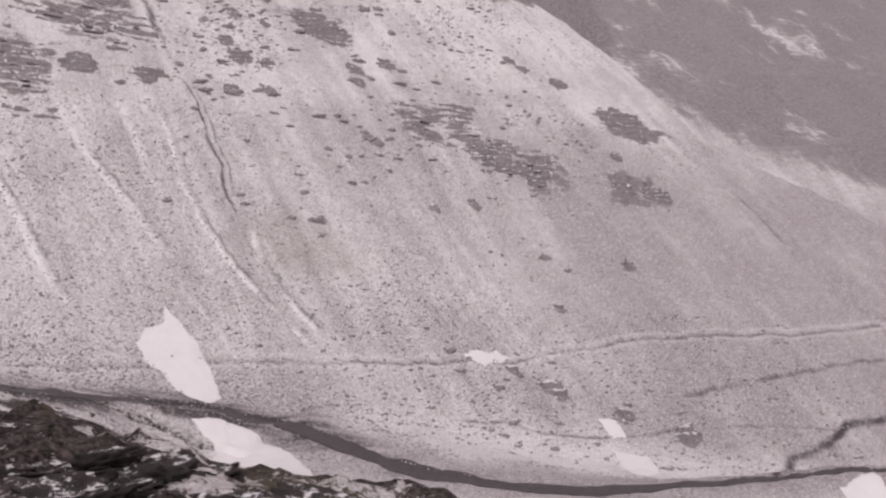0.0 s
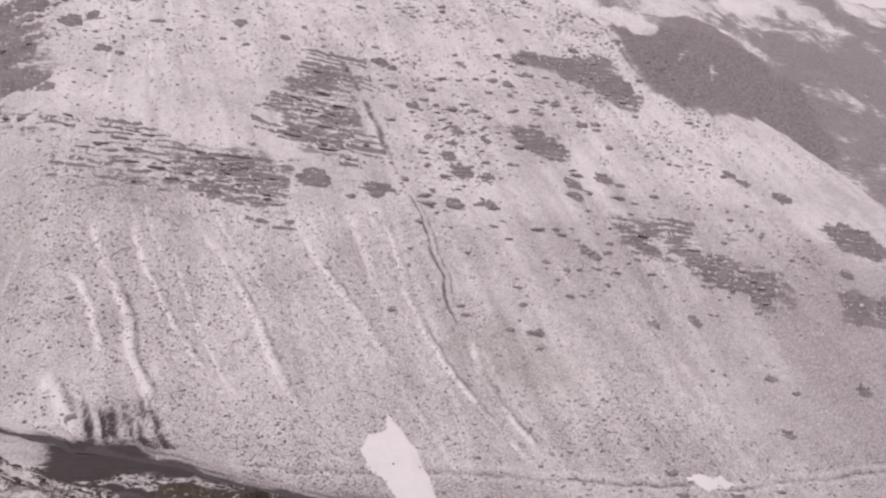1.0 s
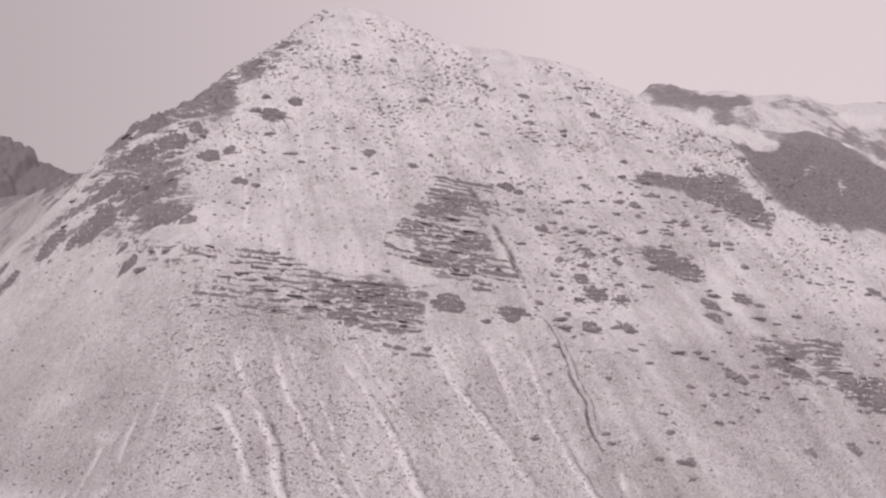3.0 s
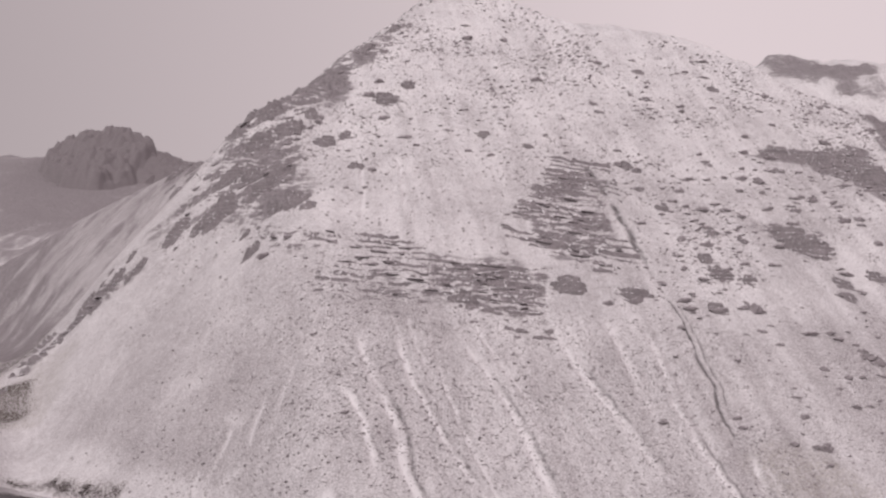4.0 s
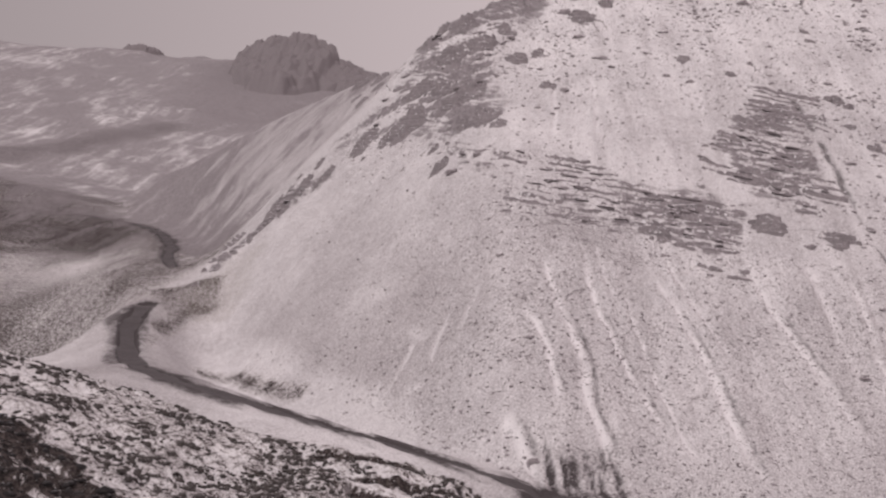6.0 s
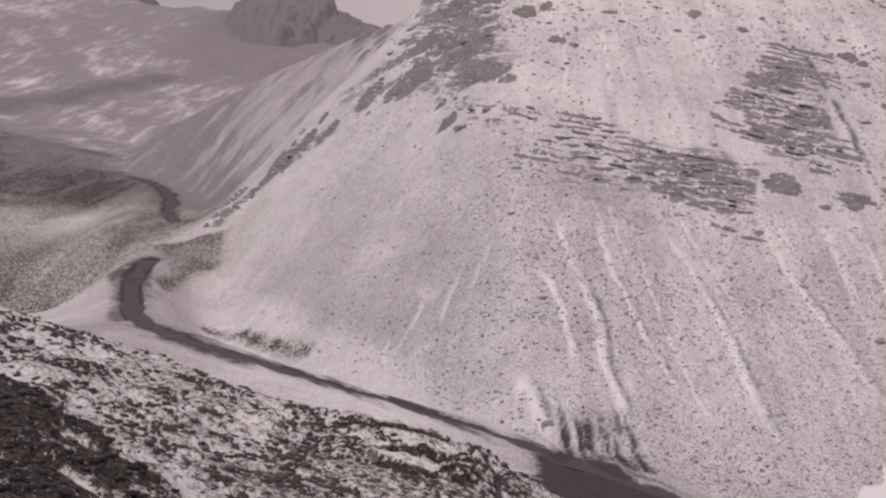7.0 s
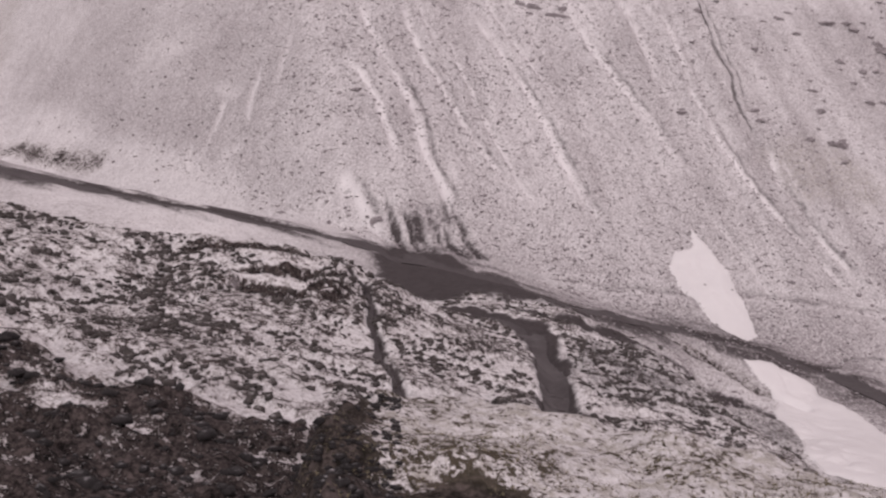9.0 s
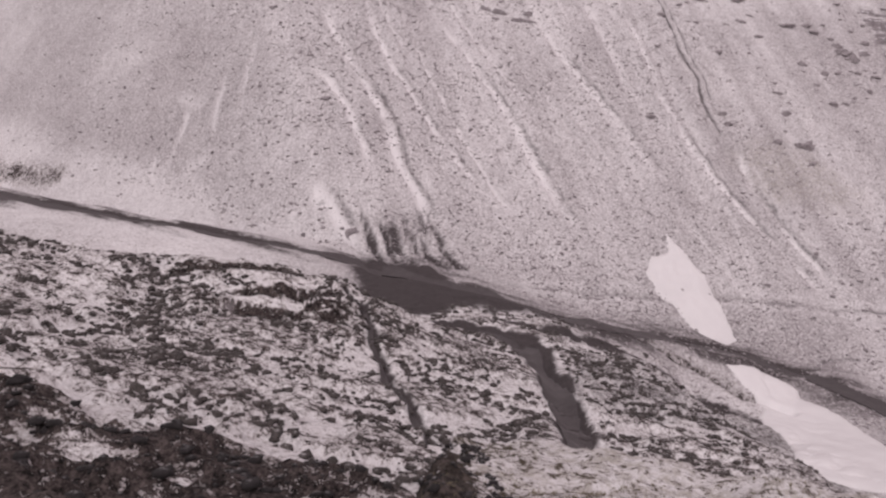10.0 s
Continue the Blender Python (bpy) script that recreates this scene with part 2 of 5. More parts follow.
PATCHES = (
    ((25, 255), (27.3, 252), (30.5, 247), (31.8, 242), (33.7, 237), (34.8, 231), (29, 230), (24.2, 234), (21.3, 238), (17.8, 240), (17.5, 243.5), (20.5, 248), (22.8, 249)),
    ((24.5, 214), (33, 216), (37, 214), (41, 210), (43.5, 201), (44, 190), (43, 178), (34, 166), (24, 170), (22.5, 178), (26, 189), (25.5, 195), (25.5, 200), (28.6, 203), (28.5, 208)),
    ((101, 249), (112, 252), (116, 250), (105, 246)),
    ((131, 232), (137, 231), (137.5, 227), (132, 226.5)),
    ((130, 221), (138.5, 218.5), (138, 212), (126, 206)),
    ((163, 178), (178, 184), (176, 176), (160, 170)),
)
BROOK = ((-51, 153), (-47.2, 150), (-46.3, 144), (-46.6, 139), (-45.2, 133), (-45.6, 128), (-44.2, 123), (-43.4, 117), (-42.6, 108))
FORK = ((-37, 180), (-31, 181), (-26, 175.5), (-23.3, 169), (-23.8, 155), (-25, 139), (-27, 124), (-28.5, 110), (-30, 96))
LEDGES = (((-64, 141), (-60, 142), (-55, 143), (-48, 146.4)), ((-63, 145), (-59, 145.3), (-55, 146.3), (-51, 149.6), (-48, 151)), ((-71, 149), (-62, 151), (-54, 154)), ((-54, 141), (-48.5, 143.5)))
BANK = ((1, 216), (6, 213.5), (11, 212), (17, 211.5), (22, 210.5), (28, 207), (33, 203))


def grid_steps(spans):
    """Ordered grid lines from spans of (start, end, first step, last step)."""
    out = []
    for a, b, s0, s1 in spans:
        p = a
        while p < b - 0.01:
            out.append(p)
            p += s0 + (s1 - s0) * (p - a) / (b - a)
    return np.array(out + [spans[-1][1]])


GX = grid_steps([(-1500, -260, 50, 5), (-260, -120, 1.8, 0.8), (-120, 70, 0.65, 0.65), (70, 180, 0.8, 1.2), (180, 330, 1.3, 3), (330, 1300, 5, 60)])
GY = grid_steps([(-160, 14, 16, 1.5), (14, 230, 0.55, 0.6), (230, 430, 0.62, 0.8), (430, 640, 0.85, 2.2), (640, 2000, 4, 40)])
MX, MY = np.meshgrid(GX, GY)
MZ = form(MX, MY)
# the slope eases where streams meet and below the spur
for cx, cy, rx, ry, rounds in ((-22, 220, 20, 12, 60), (-208, 412, 22, 30, 120)):
    j0, j1, i0, i1 = *np.searchsorted(GY, (cy - 2.2 * ry, cy + 2.2 * ry)), *np.searchsorted(GX, (cx - 2.2 * rx, cx + 2.2 * rx))
    ease, here = MZ[j0:j1, i0:i1].copy(), dome(MX[j0:j1, i0:i1], MY[j0:j1, i0:i1], cx, cy, rx, ry)
    for _ in range(rounds):
        ease[1:-1, 1:-1] = 0.25 * (ease[:-2, 1:-1] + ease[2:, 1:-1] + ease[1:-1, :-2] + ease[1:-1, 2:])
    MZ[j0:j1, i0:i1] += (ease - MZ[j0:j1, i0:i1]) * np.clip(1.6 * here - 0.02, 0, 1)
ROCK, SNOW, WET_SHADE, TURF, SERE, STONY, BEDDED = (np.zeros_like(MZ) for _ in range(7))


def window(points, margin):
    """The part of the grid round some points of the plan."""
    xs, ys = [p[0] for p in points], [p[1] for p in points]
    i = np.searchsorted(GX, (min(xs) - margin, max(xs) + margin))
    j = np.searchsorted(GY, (min(ys) - margin, max(ys) + margin))
    return slice(j[0], j[1]), slice(i[0], i[1])


def raise_to(field, w, value):
    field[w] = np.maximum(field[w], value)


# rough ground: broad swells, scree ribs that run down the fall line, small lumps
far = step01(MY, 600, 900)
on_face = step01(MZ - plane(MX, MY, 9.1, -0.261, -0.097), 2, 12) * (1 - far)
MZ += (1.6 * fbm(MX, MY, 40, 4, 1) + 0.5 * fbm(MX, MY, 7, 3, 2)) * (1 + 2 * far)
MZ += on_face * (0.3 * step01(MX, -70, -30) * fbm(MX * 1.0 + 0.25 * MY, MY * 0.16, 7, 4, 3) + (0.42 * fbm(MX, MY, 3.2, 3, 4, 0.6) + 0.22 * fbm(MX, MY, 1.5, 2, 176)) * step01(MX, -230, -150))
top = step01(MZ, 150, 230) * on_face
MZ += top * (2.0 * fbm(MX, MY, 14, 4, 6))
stony_side = np.maximum(step01(MZ, 130, 190), step01(MX, 35, 60) * step01(MY, 290, 350)) * on_face
STONY = on_face * 0.22 + stony_side * step01(fbm(MX, MY, 24, 4, 93, 0.6), -0.35, 0.3) * 0.85

# first term: a vignette's dimming of the west, put into the ground colour
BARE_DIM = on_face * np.clip(0.2 * step01(-MX, 50, 90) * step01(340 - MY, 0, 40) + 0.72 * step01(MX, 100, 190) * step01(380 - MY, 0, 60) + 0.45 * fbm(MX, MY, 45, 5, 99), 0, 1)

# snowier towards the summit, with the haze there put into the colour
BARE_DIM = BARE_DIM + on_face * (0.28 * step01(130 - MZ, 0, 90) - 0.20 * step01(MZ, 150, 260))

BARE_DIM = BARE_DIM + on_face * 0.5 * fbm(MX + 0.14 * MY, MY * 0.11, 5.0, 4, 182, 0.62) * step01(MX, -110, -40)

# the near slope: tussocks and stones that stand out of the snow
low_side = (1 - on_face) * step01(-MX, -42, -16) * step01(240 - MY, 0, 60) * step01(MX, -190, -120)
BARE_DIM = BARE_DIM - 0.35 * low_side
lumps = fbm(MX * 0.6, MY * 0.9, 2.6, 3, 8, 0.55) + 0.34 * fbm(MX, MY, 12, 2, 9)
clump = step01(lumps, -0.08, 0.16)
worn = 0.55 + 0.45 * step01(fbm(MX, MY, 22, 3, 10), -0.3, 0.25)
MZ += low_side * (0.75 * clump + 0.25 * fbm(MX, MY, 1.4, 2, 94))
TURF = np.maximum(TURF, low_side * (0.26 + 0.24 * clump) * (0.80 + 0.28 * worn) * (0.80 + 0.20 * step01(MX, -105, -55)))
dark_foot = step01(0.26 * fbm(MX, MY, 9, 4, 12) + (92 + 0.75 * np.maximum(-MX - 62, 0) - MY) / 26, -0.05, 0.1) * step01(-MX, 43, 47) * step01(MY, 20, 40)
sods = fbm(MX * 0.30 + 0.1 * MY, MY * 0.95, 2.6, 4, 13, 0.58)
TURF = np.maximum(TURF, dark_foot * (0.42 + 0.40 * step01(sods, -0.30, -0.10)))
BARE_DIM = BARE_DIM + 0.9 * dark_foot * step01(sods, -0.30, -0.10)
MZ += dark_foot * (1.0 * step01(sods, -0.30, 0.10) + 0.4 * np.abs(fbm(MX, MY, 2.2, 3, 14)))

# the two knolls: dry turf and moss on one, dark broken rock on the other
rows_n = slice(0, int(np.searchsorted(GY, 110))), slice(None)
x, y = MX[rows_n], MY[rows_n]
wx, wy = x + 1.6 * fbm(x, y, 9, 3, 5), y + 2.2 * fbm(x, y, 9, 3, 7)
hump = inside(wx, wy, ((-47.6, 32), (-47.3, 68), (-45, 76), (-40, 79), (-35, 73.5), (-29, 70.5), (-15, 67), (-10, 44), (-22, 28)))
k = step01(hump, -1.5, 1.0)
moss = step01(fbm(x, y, 1.8, 4, 15, 0.7) + 0.35 * fbm(x, y, 9, 2, 11) + 0.12 - 0.028 * (x + 46) + 0.02 * np.maximum(60 - y, 0), -0.12, 0.3)
side = step01(-x - 0.05 * (y - 60) + 1.5 * fbm(x, y, 4, 3, 11), 43.4, 45.4)
TURF[rows_n] = np.where(k > 0.3, np.maximum(0.20 + 0.32 * moss, 0.95 * side), TURF[rows_n])
SERE[rows_n] = np.maximum(SERE[rows_n], k * (1 - 0.85 * side) * (1 - 0.9 * step01(dome(x, y, -41.3, 55.8, 5.2, 4.6), 0.3, 0.6)))
MZ[rows_n] += k * (0.9 * fbm(x, y, 4.0, 4, 16, 0.7))
BARE_DIM[rows_n] = np.where(k > 0.3, -0.35, BARE_DIM[rows_n])
TURF[rows_n] = np.maximum(TURF[rows_n], 1.1 * step01(dome(x, y, -41.3, 55.8, 5.2, 4.6) + 0.25 * fbm(x, y, 2.0, 3, 137), 0.3, 0.5) * (k > 0.3))
knoll = inside(wx, wy, ((-12, 22), (-11, 51), (-6, 53), (10, 43.5), (23, 38), (35, 31.5), (42, 16), (12, 10)))
k = step01(knoll, -2.0, 0.5)
blocks = fbm(x + 0.4 * y, y - 0.3 * x, 3.2, 4, 17, 0.65)
bare = step01(blocks + 0.5 * fbm(x, y, 1.3, 3, 18) - 0.012 * np.maximum(x, 0), -0.30, -0.02)
TURF[rows_n] = np.where(k > 0.3, np.maximum(0.30 + 0.52 * bare, 0.86 * step01(3.5 - x + 1.5 * fbm(x, y, 5, 3, 177), -1, 1) * step01(bare, -0.2, 0.12)), TURF[rows_n])
SERE[rows_n] = np.where(k > 0.3, 0.8 * step01(fbm(x, y, 5, 3, 18), 0.18, 0.4) + step01(-x, 3, 8) * step01(y, 45, 48) + 1.2 * dome(x, y, 8, 38.5, 2.2, 2.5), SERE[rows_n])
MZ[rows_n] += k * (1.4 * np.abs(blocks) + 0.5 * np.abs(fbm(x, y, 1.6, 2, 19)))

# bedded cliffs: risers of dark rock, ledges that hold snow
CLIFFS = ((BAND, 2.7, 3.0, 0.10, 0.50, 10), (CLIFF, 2.8, 3.0, 0.05, 0.50, 10), (RIDGE, 6.0, 8.0, -0.5, 0.34, 20), (SPUR, 4.0, 3.0, -0.15, 0.5, 9),
          (OUTCROP, 2.8, 3.0, 0.12, 0.5, 9), (CRAG, 3.5, 3.0, 0.1, 0.6, 9), (RIB, 5.0, 3.0, 0.3, 0.85, 12), (LENS, 3.0, 2.0, 0.3, 0.8, 9), (STEP, 3.0, 2.0, 0.2, 0.7, 9))
for n, (ring, bed, edge, tilt, bare, size) in enumerate(CLIFFS):
    w = window(ring, 16)
    x, y = MX[w], MY[w]
    d = inside(x + 6 * fbm(x, y, 14, 4, 21, 0.6), y + 6 * fbm(x, y, 12, 4, 22, 0.6), ring)
    k = step01(d, -edge, edge)
    q = (MZ[w] + tilt * x + 2.4 * fbm(x, y, 30, 3, 23) + 0.8 * fbm(x, y, 6, 3, 24)) / bed
    fr = q - np.floor(q)
    step = hash2(np.floor(q).astype(np.int64), 0 * np.floor(q).astype(np.int64), 3)
    thick = step01(step + 0.7 * fbm(x, y, 14, 3, 33), 0.05, 0.55)
    MZ[w] += k * bed * 0.8 * (0.35 + 0.75 * thick) * (step01(fr, 0.42, 0.75) - fr)
    patch = fbm(x, y, size, 4, 25 + n, 0.62) if n != 2 else 1.5 * fbm(x + 0.5 * y, 0.5 * (y - 0.5 * x), size, 4, 25 + n, 0.62)
    riser = step01(fr, 0.30, 0.5) * step01(1 - fr, 0.06, 0.26) * thick
    if n in (2, 3, 6, 7, 8):
        value = bare + 1.1 * patch + 0.25 * riser
    else:
        east_end = 0.52 * step01(x, -62, -10) - 0.10 if ring is BAND else 0.2
        value = 0.12 + east_end + 0.25 * riser + 0.60 * patch
    raise_to(ROCK, w, k * np.clip(value, 0, 1.25))
    raise_to(BEDDED, w, k * (0.7 if n in (2, 3, 6, 7, 8) else 1.0))
    MZ[w] += k * step01(value, 0.3, 0.7) * (0.9 + 0.9 * (n in (2, 6))) * np.abs(fbm(x, y, 5, 3, 26))

# crags of the far mountains
east = step01(MX, 150, 230) * step01(MY + 0.9 * MX - 0.25 * MZ, 640, 690)
lee = fbm(0.85 * MX + 0.5 * MY, 0.28 * (0.85 * MY - 0.5 * MX), 42, 5, 27, 0.6)
crest = np.abs(fbm(MX + 0.3 * MY, MY, 75, 5, 28, 0.62))
ROCK = np.maximum(ROCK, east * np.clip(1.0 + 0.35 * step01(MX, 300, 420) - 0.55 * step01(MZ, 180, 270) - 0.75 * step01(lee, 0.08, 0.38) - 0.3 * step01(0.08 - crest, 0, 0.08) + 1.4 * fbm(MX, MY, 46, 5, 95, 0.6), 0, 1.2))
BEDDED = np.maximum(BEDDED, 0.3 * east)
MZ += east * (22 * crest + 5 * np.abs(lee))
for cx, cy, rx, ry in ((236, 730, 36, 52), (285, 600, 40, 46)):
    k = step01(dome(MX, MY, cx, cy, rx, ry) + 0.25 * fbm(MX, MY, 30, 4, 136, 0.6), 0.25, 0.5) * east
    ROCK, BEDDED = np.maximum(ROCK, 1.0 * k), np.maximum(BEDDED, 0.55 * k)
w = window(EAST_WALL, 20)
x, y = MX[w], MY[w]
d = inside(x + 6 * fbm(x, y, 20, 4, 190, 0.6), y + 6 * fbm(x, y, 18, 4, 191, 0.6), EAST_WALL)
k = step01(d, -2, 3)
shelf = fbm(0.9 * x + 0.4 * y, 0.35 * (y - 0.4 * x), 26, 5, 192, 0.62)
seam = fbm(0.85 * x - 0.5 * y, 0.22 * (0.5 * x + 0.85 * y), 20, 4, 193, 0.6)
raise_to(ROCK, w, k * np.clip(1.5 - 1.6 * step01(seam, 0.10, 0.30) - 1.2 * step01(-shelf, 0.30, 0.5) - 0.9 * step01(MZ[w], 205, 250) * step01(x, 225, 255), 0, 1.5))
raise_to(BEDDED, w, 0.9 * k)
MZ[w] += k * (5 * np.abs(shelf) + 2.5 * np.abs(fbm(x, y, 12, 3, 194, 0.6)))
west = step01(-MX, 150, 260) * step01(MY, 480, 640)
# rock cover, raised to take in a vignette's dimming of the west
ROCK = np.maximum(ROCK, west * (0.82 + 0.15 * step01(MZ, 250, 360) + 0.5 * fbm(MX + 0.3 * MY, MY * 0.5, 110, 5, 29, 0.62) + 0.65 * fbm(0.8 * MX + 0.6 * MY, 0.5 * (0.8 * MY - 0.6 * MX), 30, 5, 310, 0.7)))
flank = step01(shoulder(MX, MY) - form(MX, MY), -5, -1) * step01(MY, 455, 485) * (MY < 800)
slide = fbm(0.73 * MX - 0.68 * MY, 0.16 * (0.68 * MX + 0.73 * MY), 13, 5, 171, 0.62)
ROCK = np.where(flank > 0.01, ROCK * (1 - flank) + flank * np.clip(0.24 + 0.9 * slide + 0.75 * step01(-MX - 0.35 * (MY - 560), 225, 290), 0, 1.0), ROCK)
# the shoulder lies in shade, which is put into its ground colour
BARE_DIM = BARE_DIM + 0.6 * flank
BEDDED = np.maximum(BEDDED, 0.08 * west * (1 - flank))
head = np.clip(2.6 * dome(MX, MY, -485, 1275, 80, 105) + 2.4 * dome(MX, MY, -448, 1120, 85, 120) + 2 * dome(MX, MY, -385, 1255, 60, 45), 0, 1)
ROCK = np.maximum(ROCK, step01(head + 0.4 * fbm(MX, MY, 50, 4, 34), 0.25, 0.6) * (MY > 900))
BEDDED = np.maximum(BEDDED, 0.6 * head * (MY > 900))
rim = step01(MZ, 350, 385) * (MX < -200) * (MY > 900)
ROCK = np.maximum(ROCK, 0.9 * rim * step01(fbm(MX, MY, 60, 4, 35, 0.6), -0.1, 0.15))
MZ += west * step01(MY, 620, 900) * (8 * np.abs(fbm(MX - 0.5 * MY, MY * 0.6, 60, 4, 30)) + 9 * rim * fbm(MX, MY, 30, 4, 36, 0.6))

# rills, trails, scar
for n, (line, wide, white, dark) in enumerate(RILLS):
    w = window(line, 8)
    x, y = MX[w], MY[w]
    bend_x = 1.2 * fbm(x, y, 9, 4, 31 + n, 0.6) + 0.55 * fbm(x, y, 2.2, 2, 170 + n)
    d, s = along(x + bend_x, y, line)
    ends = step01(s, -0.02, 0.14) * step01(1 - s, -0.02, 0.16)
    broken = 0.35 + 0.65 * step01(fbm(x, y, 5, 3, 96 + n), -0.55, 0.05)
    swell = wide * (0.75 + 0.5 * vnoise(x / 6, y / 6, 180 + n))
    k = np.exp(-((d / swell) ** 2)) * ends * broken
    d2, _ = along(x - 2.1 * wide + bend_x, y, line)
    d3, _ = along(x + 1.9 * wide + bend_x, y, line)
    side_k = np.exp(-((d2 / (0.95 * wide)) ** 2)) * ends
    MZ[w] += ends * (0.45 * np.exp(-((d3 / wide) ** 2)) * broken - 0.55 * np.exp(-((d / wide) ** 2))) - 0.35 * (dark > 0.1) * side_k
    # shade along both sides of the rill, painted dark into the ground
    raise_to(WET_SHADE, w, 1.2 * dark * side_k * (0.45 + 0.55 * broken) * step01(s, 0, 0.3))
    raise_to(WET_SHADE, w, 0.45 * dark * np.exp(-((d3 / (0.7 * wide)) ** 2)) * ends * broken)
    raise_to(SNOW, w, np.minimum(1.35 * white * k, 0.95))
for n, (line, wide0, wide1, dark, double) in enumerate(DARK_RILLS):
    w = window(line, 10)
    x, y = MX[w], MY[w]
    bend_x = 1.6 * fbm(x, y, 9, 3, 45 + n)
    d, s = along(x + bend_x, y, line)
    wide = wide0 + (wide1 - wide0) * s
    ends = step01(1 - s, -0.02, 0.15) * step01(s, -0.02, 0.15)
    k = np.exp(-((d / wide) ** 2)) * ends * (0.45 + 0.55 * step01(fbm(x, y, 7, 3, 46), -0.6, 0.05))
    twin = double * np.exp(-(((along(x + bend_x - 2.2, y, line)[0]) / 0.6) ** 2)) * ends * step01(fbm(x, y, 12, 2, 47), -0.4, 0.1)
    MZ[w] -= 0.8 * k + 0.5 * twin
    raise_to(WET_SHADE, w, dark * k + 0.55 * twin)
for n, line in enumerate(TRAILS):
    w = window(line, 8)
    d, s = along(MX[w], MY[w] + 0.8 * fbm(MX[w], MY[w], 12, 2, 50), line)
    wide = (0.8, 1.3, 1.7)[n] if n < 3 else 0.8
    MZ[w] -= (0.5 if n == 0 else 0.25) * np.exp(-((d / wide) ** 2))
    raise_to(WET_SHADE, w, (0.5, 0.52, 0.72, 0.55, 0.6, 0.55, 0.5)[n] * np.exp(-((d / wide) ** 2)) * (0.8 + 0.2 * step01(fbm(MX[w], MY[w], 9, 3, 98), -0.3, 0.2)))
    raise_to(SNOW, w, 0.28 * np.exp(-(((d - 1.9 * wide) / (0.6 * wide)) ** 2)) * (n < 1))
w = window(SCAR, 10)
x, y = MX[w], MY[w]
d = inside(x + 1.5 * fbm(x, y, 5, 2, 55), y + 2.5 * fbm(x * 2, y * 0.4, 5, 2, 56), SCAR)
ribs = fbm(x + 0.35 * y, y * 0.16, 1.9, 4, 57, 0.65)
k = step01(d + 3 * ribs, -4.0, 1.5)
MZ[w] += k * (1.6 * ribs - 0.6)
raise_to(WET_SHADE, w, k * np.clip(0.36 - 1.3 * ribs, 0, 0.75))
raise_to(SNOW, w, 0.5 * k * step01(ribs, 0.25, 0.5))
for line, depth in ((BANK, 1.6), *((l, 0.8) for l in LEDGES)):
    w = window(line, 9)
    d, s = along(MX[w] + 0.6 * fbm(MX[w], MY[w], 5, 2, 58), MY[w] + 0.6 * fbm(MX[w], MY[w], 4, 2, 59), line)
    MZ[w] -= depth * np.exp(-((d / 1.0) ** 2))
    raise_to(TURF, w, (0.6 if line is BANK else 0.5) * np.exp(-((d / (1.6 if line is BANK else 0.8)) ** 2)))
for line in LEDGES:
    w = window(line, 14)
    x, y = MX[w], MY[w]
    edge_y = np.interp(x, [p[0] for p in line], [p[1] for p in line]) + 0.7 * fbm(x, y, 4, 3, 178)
    ends = step01(x, line[0][0] - 1, line[0][0] + 3) * step01(line[-1][0] - x, -1, 2)
    beyond = y - edge_y
    MZ[w] += 1.1 * ends * step01(beyond, -0.35, 0.35) * np.exp(-np.maximum(beyond, 0) / 5)
    raise_to(TURF, w, 0.95 * ends * np.exp(-((beyond / 0.6) ** 2)))
w = window(SEDGE, 14)
d = inside(MX[w], MY[w], SEDGE) + 7 * fbm(MX[w], MY[w], 12, 4, 60, 0.6)
raise_to(SERE, w, 0.8 * step01(d, -3, 5))
SERE = np.maximum(SERE, 0.6 * step01(dome(MX, MY, -188, 392, 16, 26) + 0.3 * fbm(MX, MY, 9, 4, 181, 0.6), 0.3, 0.7))
for line, wide, amount in ((((-172, 344), (-157, 339), (-139, 323), (-125, 311)), 3.0, 0.8), (((-197, 372), (-190, 345), (-180, 318)), 3.0, 0.6), (((-120, 262), (-104, 250), (-92, 243)), 2.5, 0.6)):
    w = window(line, 16)
    d, s = along(MX[w], MY[w], line)
    raise_to(TURF, w, 0.9 * amount * np.exp(-((d / wide) ** 2)) * (0.75 + 0.4 * fbm(MX[w], MY[w], 4, 3, 61, 0.6)))
# small terraces of trodden scree, and runnels above the trail
w = window(((12, 262), (30, 305)), 12)
k = dome(MX[w], MY[w], 20, 284, 11, 20)
MZ[w] += 0.45 * k * np.sin(3.3 * (MY[w] - 0.35 * MX[w]) + 3 * fbm(MX[w], MY[w], 6, 2, 66))
w = window(((92, 250), (160, 272)), 12)
k = dome(MX[w], MY[w], 122, 261, 26, 8)
MZ[w] += 0.9 * k * np.sin(2.3 * MX[w] + 0.8 * MY[w] + 4 * fbm(MX[w], MY[w], 9, 2, 67))

# the west valley: brown floor, wet flats beside the beck, turf on its bank
FLAT = ((-216, 354), (-211, 369), (-201, 362), (-187, 332), (-176, 306), (-160, 272), (-168, 274), (-180, 292), (-196, 322))
BEND = ((-420, 606), (-376, 617), (-334, 612), (-300, 574), (-271, 533), (-247, 478), (-222, 430), (-230, 428), (-258, 478), (-284, 530), (-306, 560), (-340, 598), (-376, 604))
FLOOR = ((-516, 700), (-446, 667), (-401, 667), (-349, 606), (-353, 586), (-362, 541), (-344, 484), (-335, 454), (-400, 430), (-540, 560))
MIRE = ((-24, 135), (-19, 168), (-3, 194), (8, 199), (19, 203), (27, 198), (26, 160), (10, 140))
SEEP = ((-21, 188), (-9, 192), (2, 198), (9, 199), (18, 200), (27, 197))
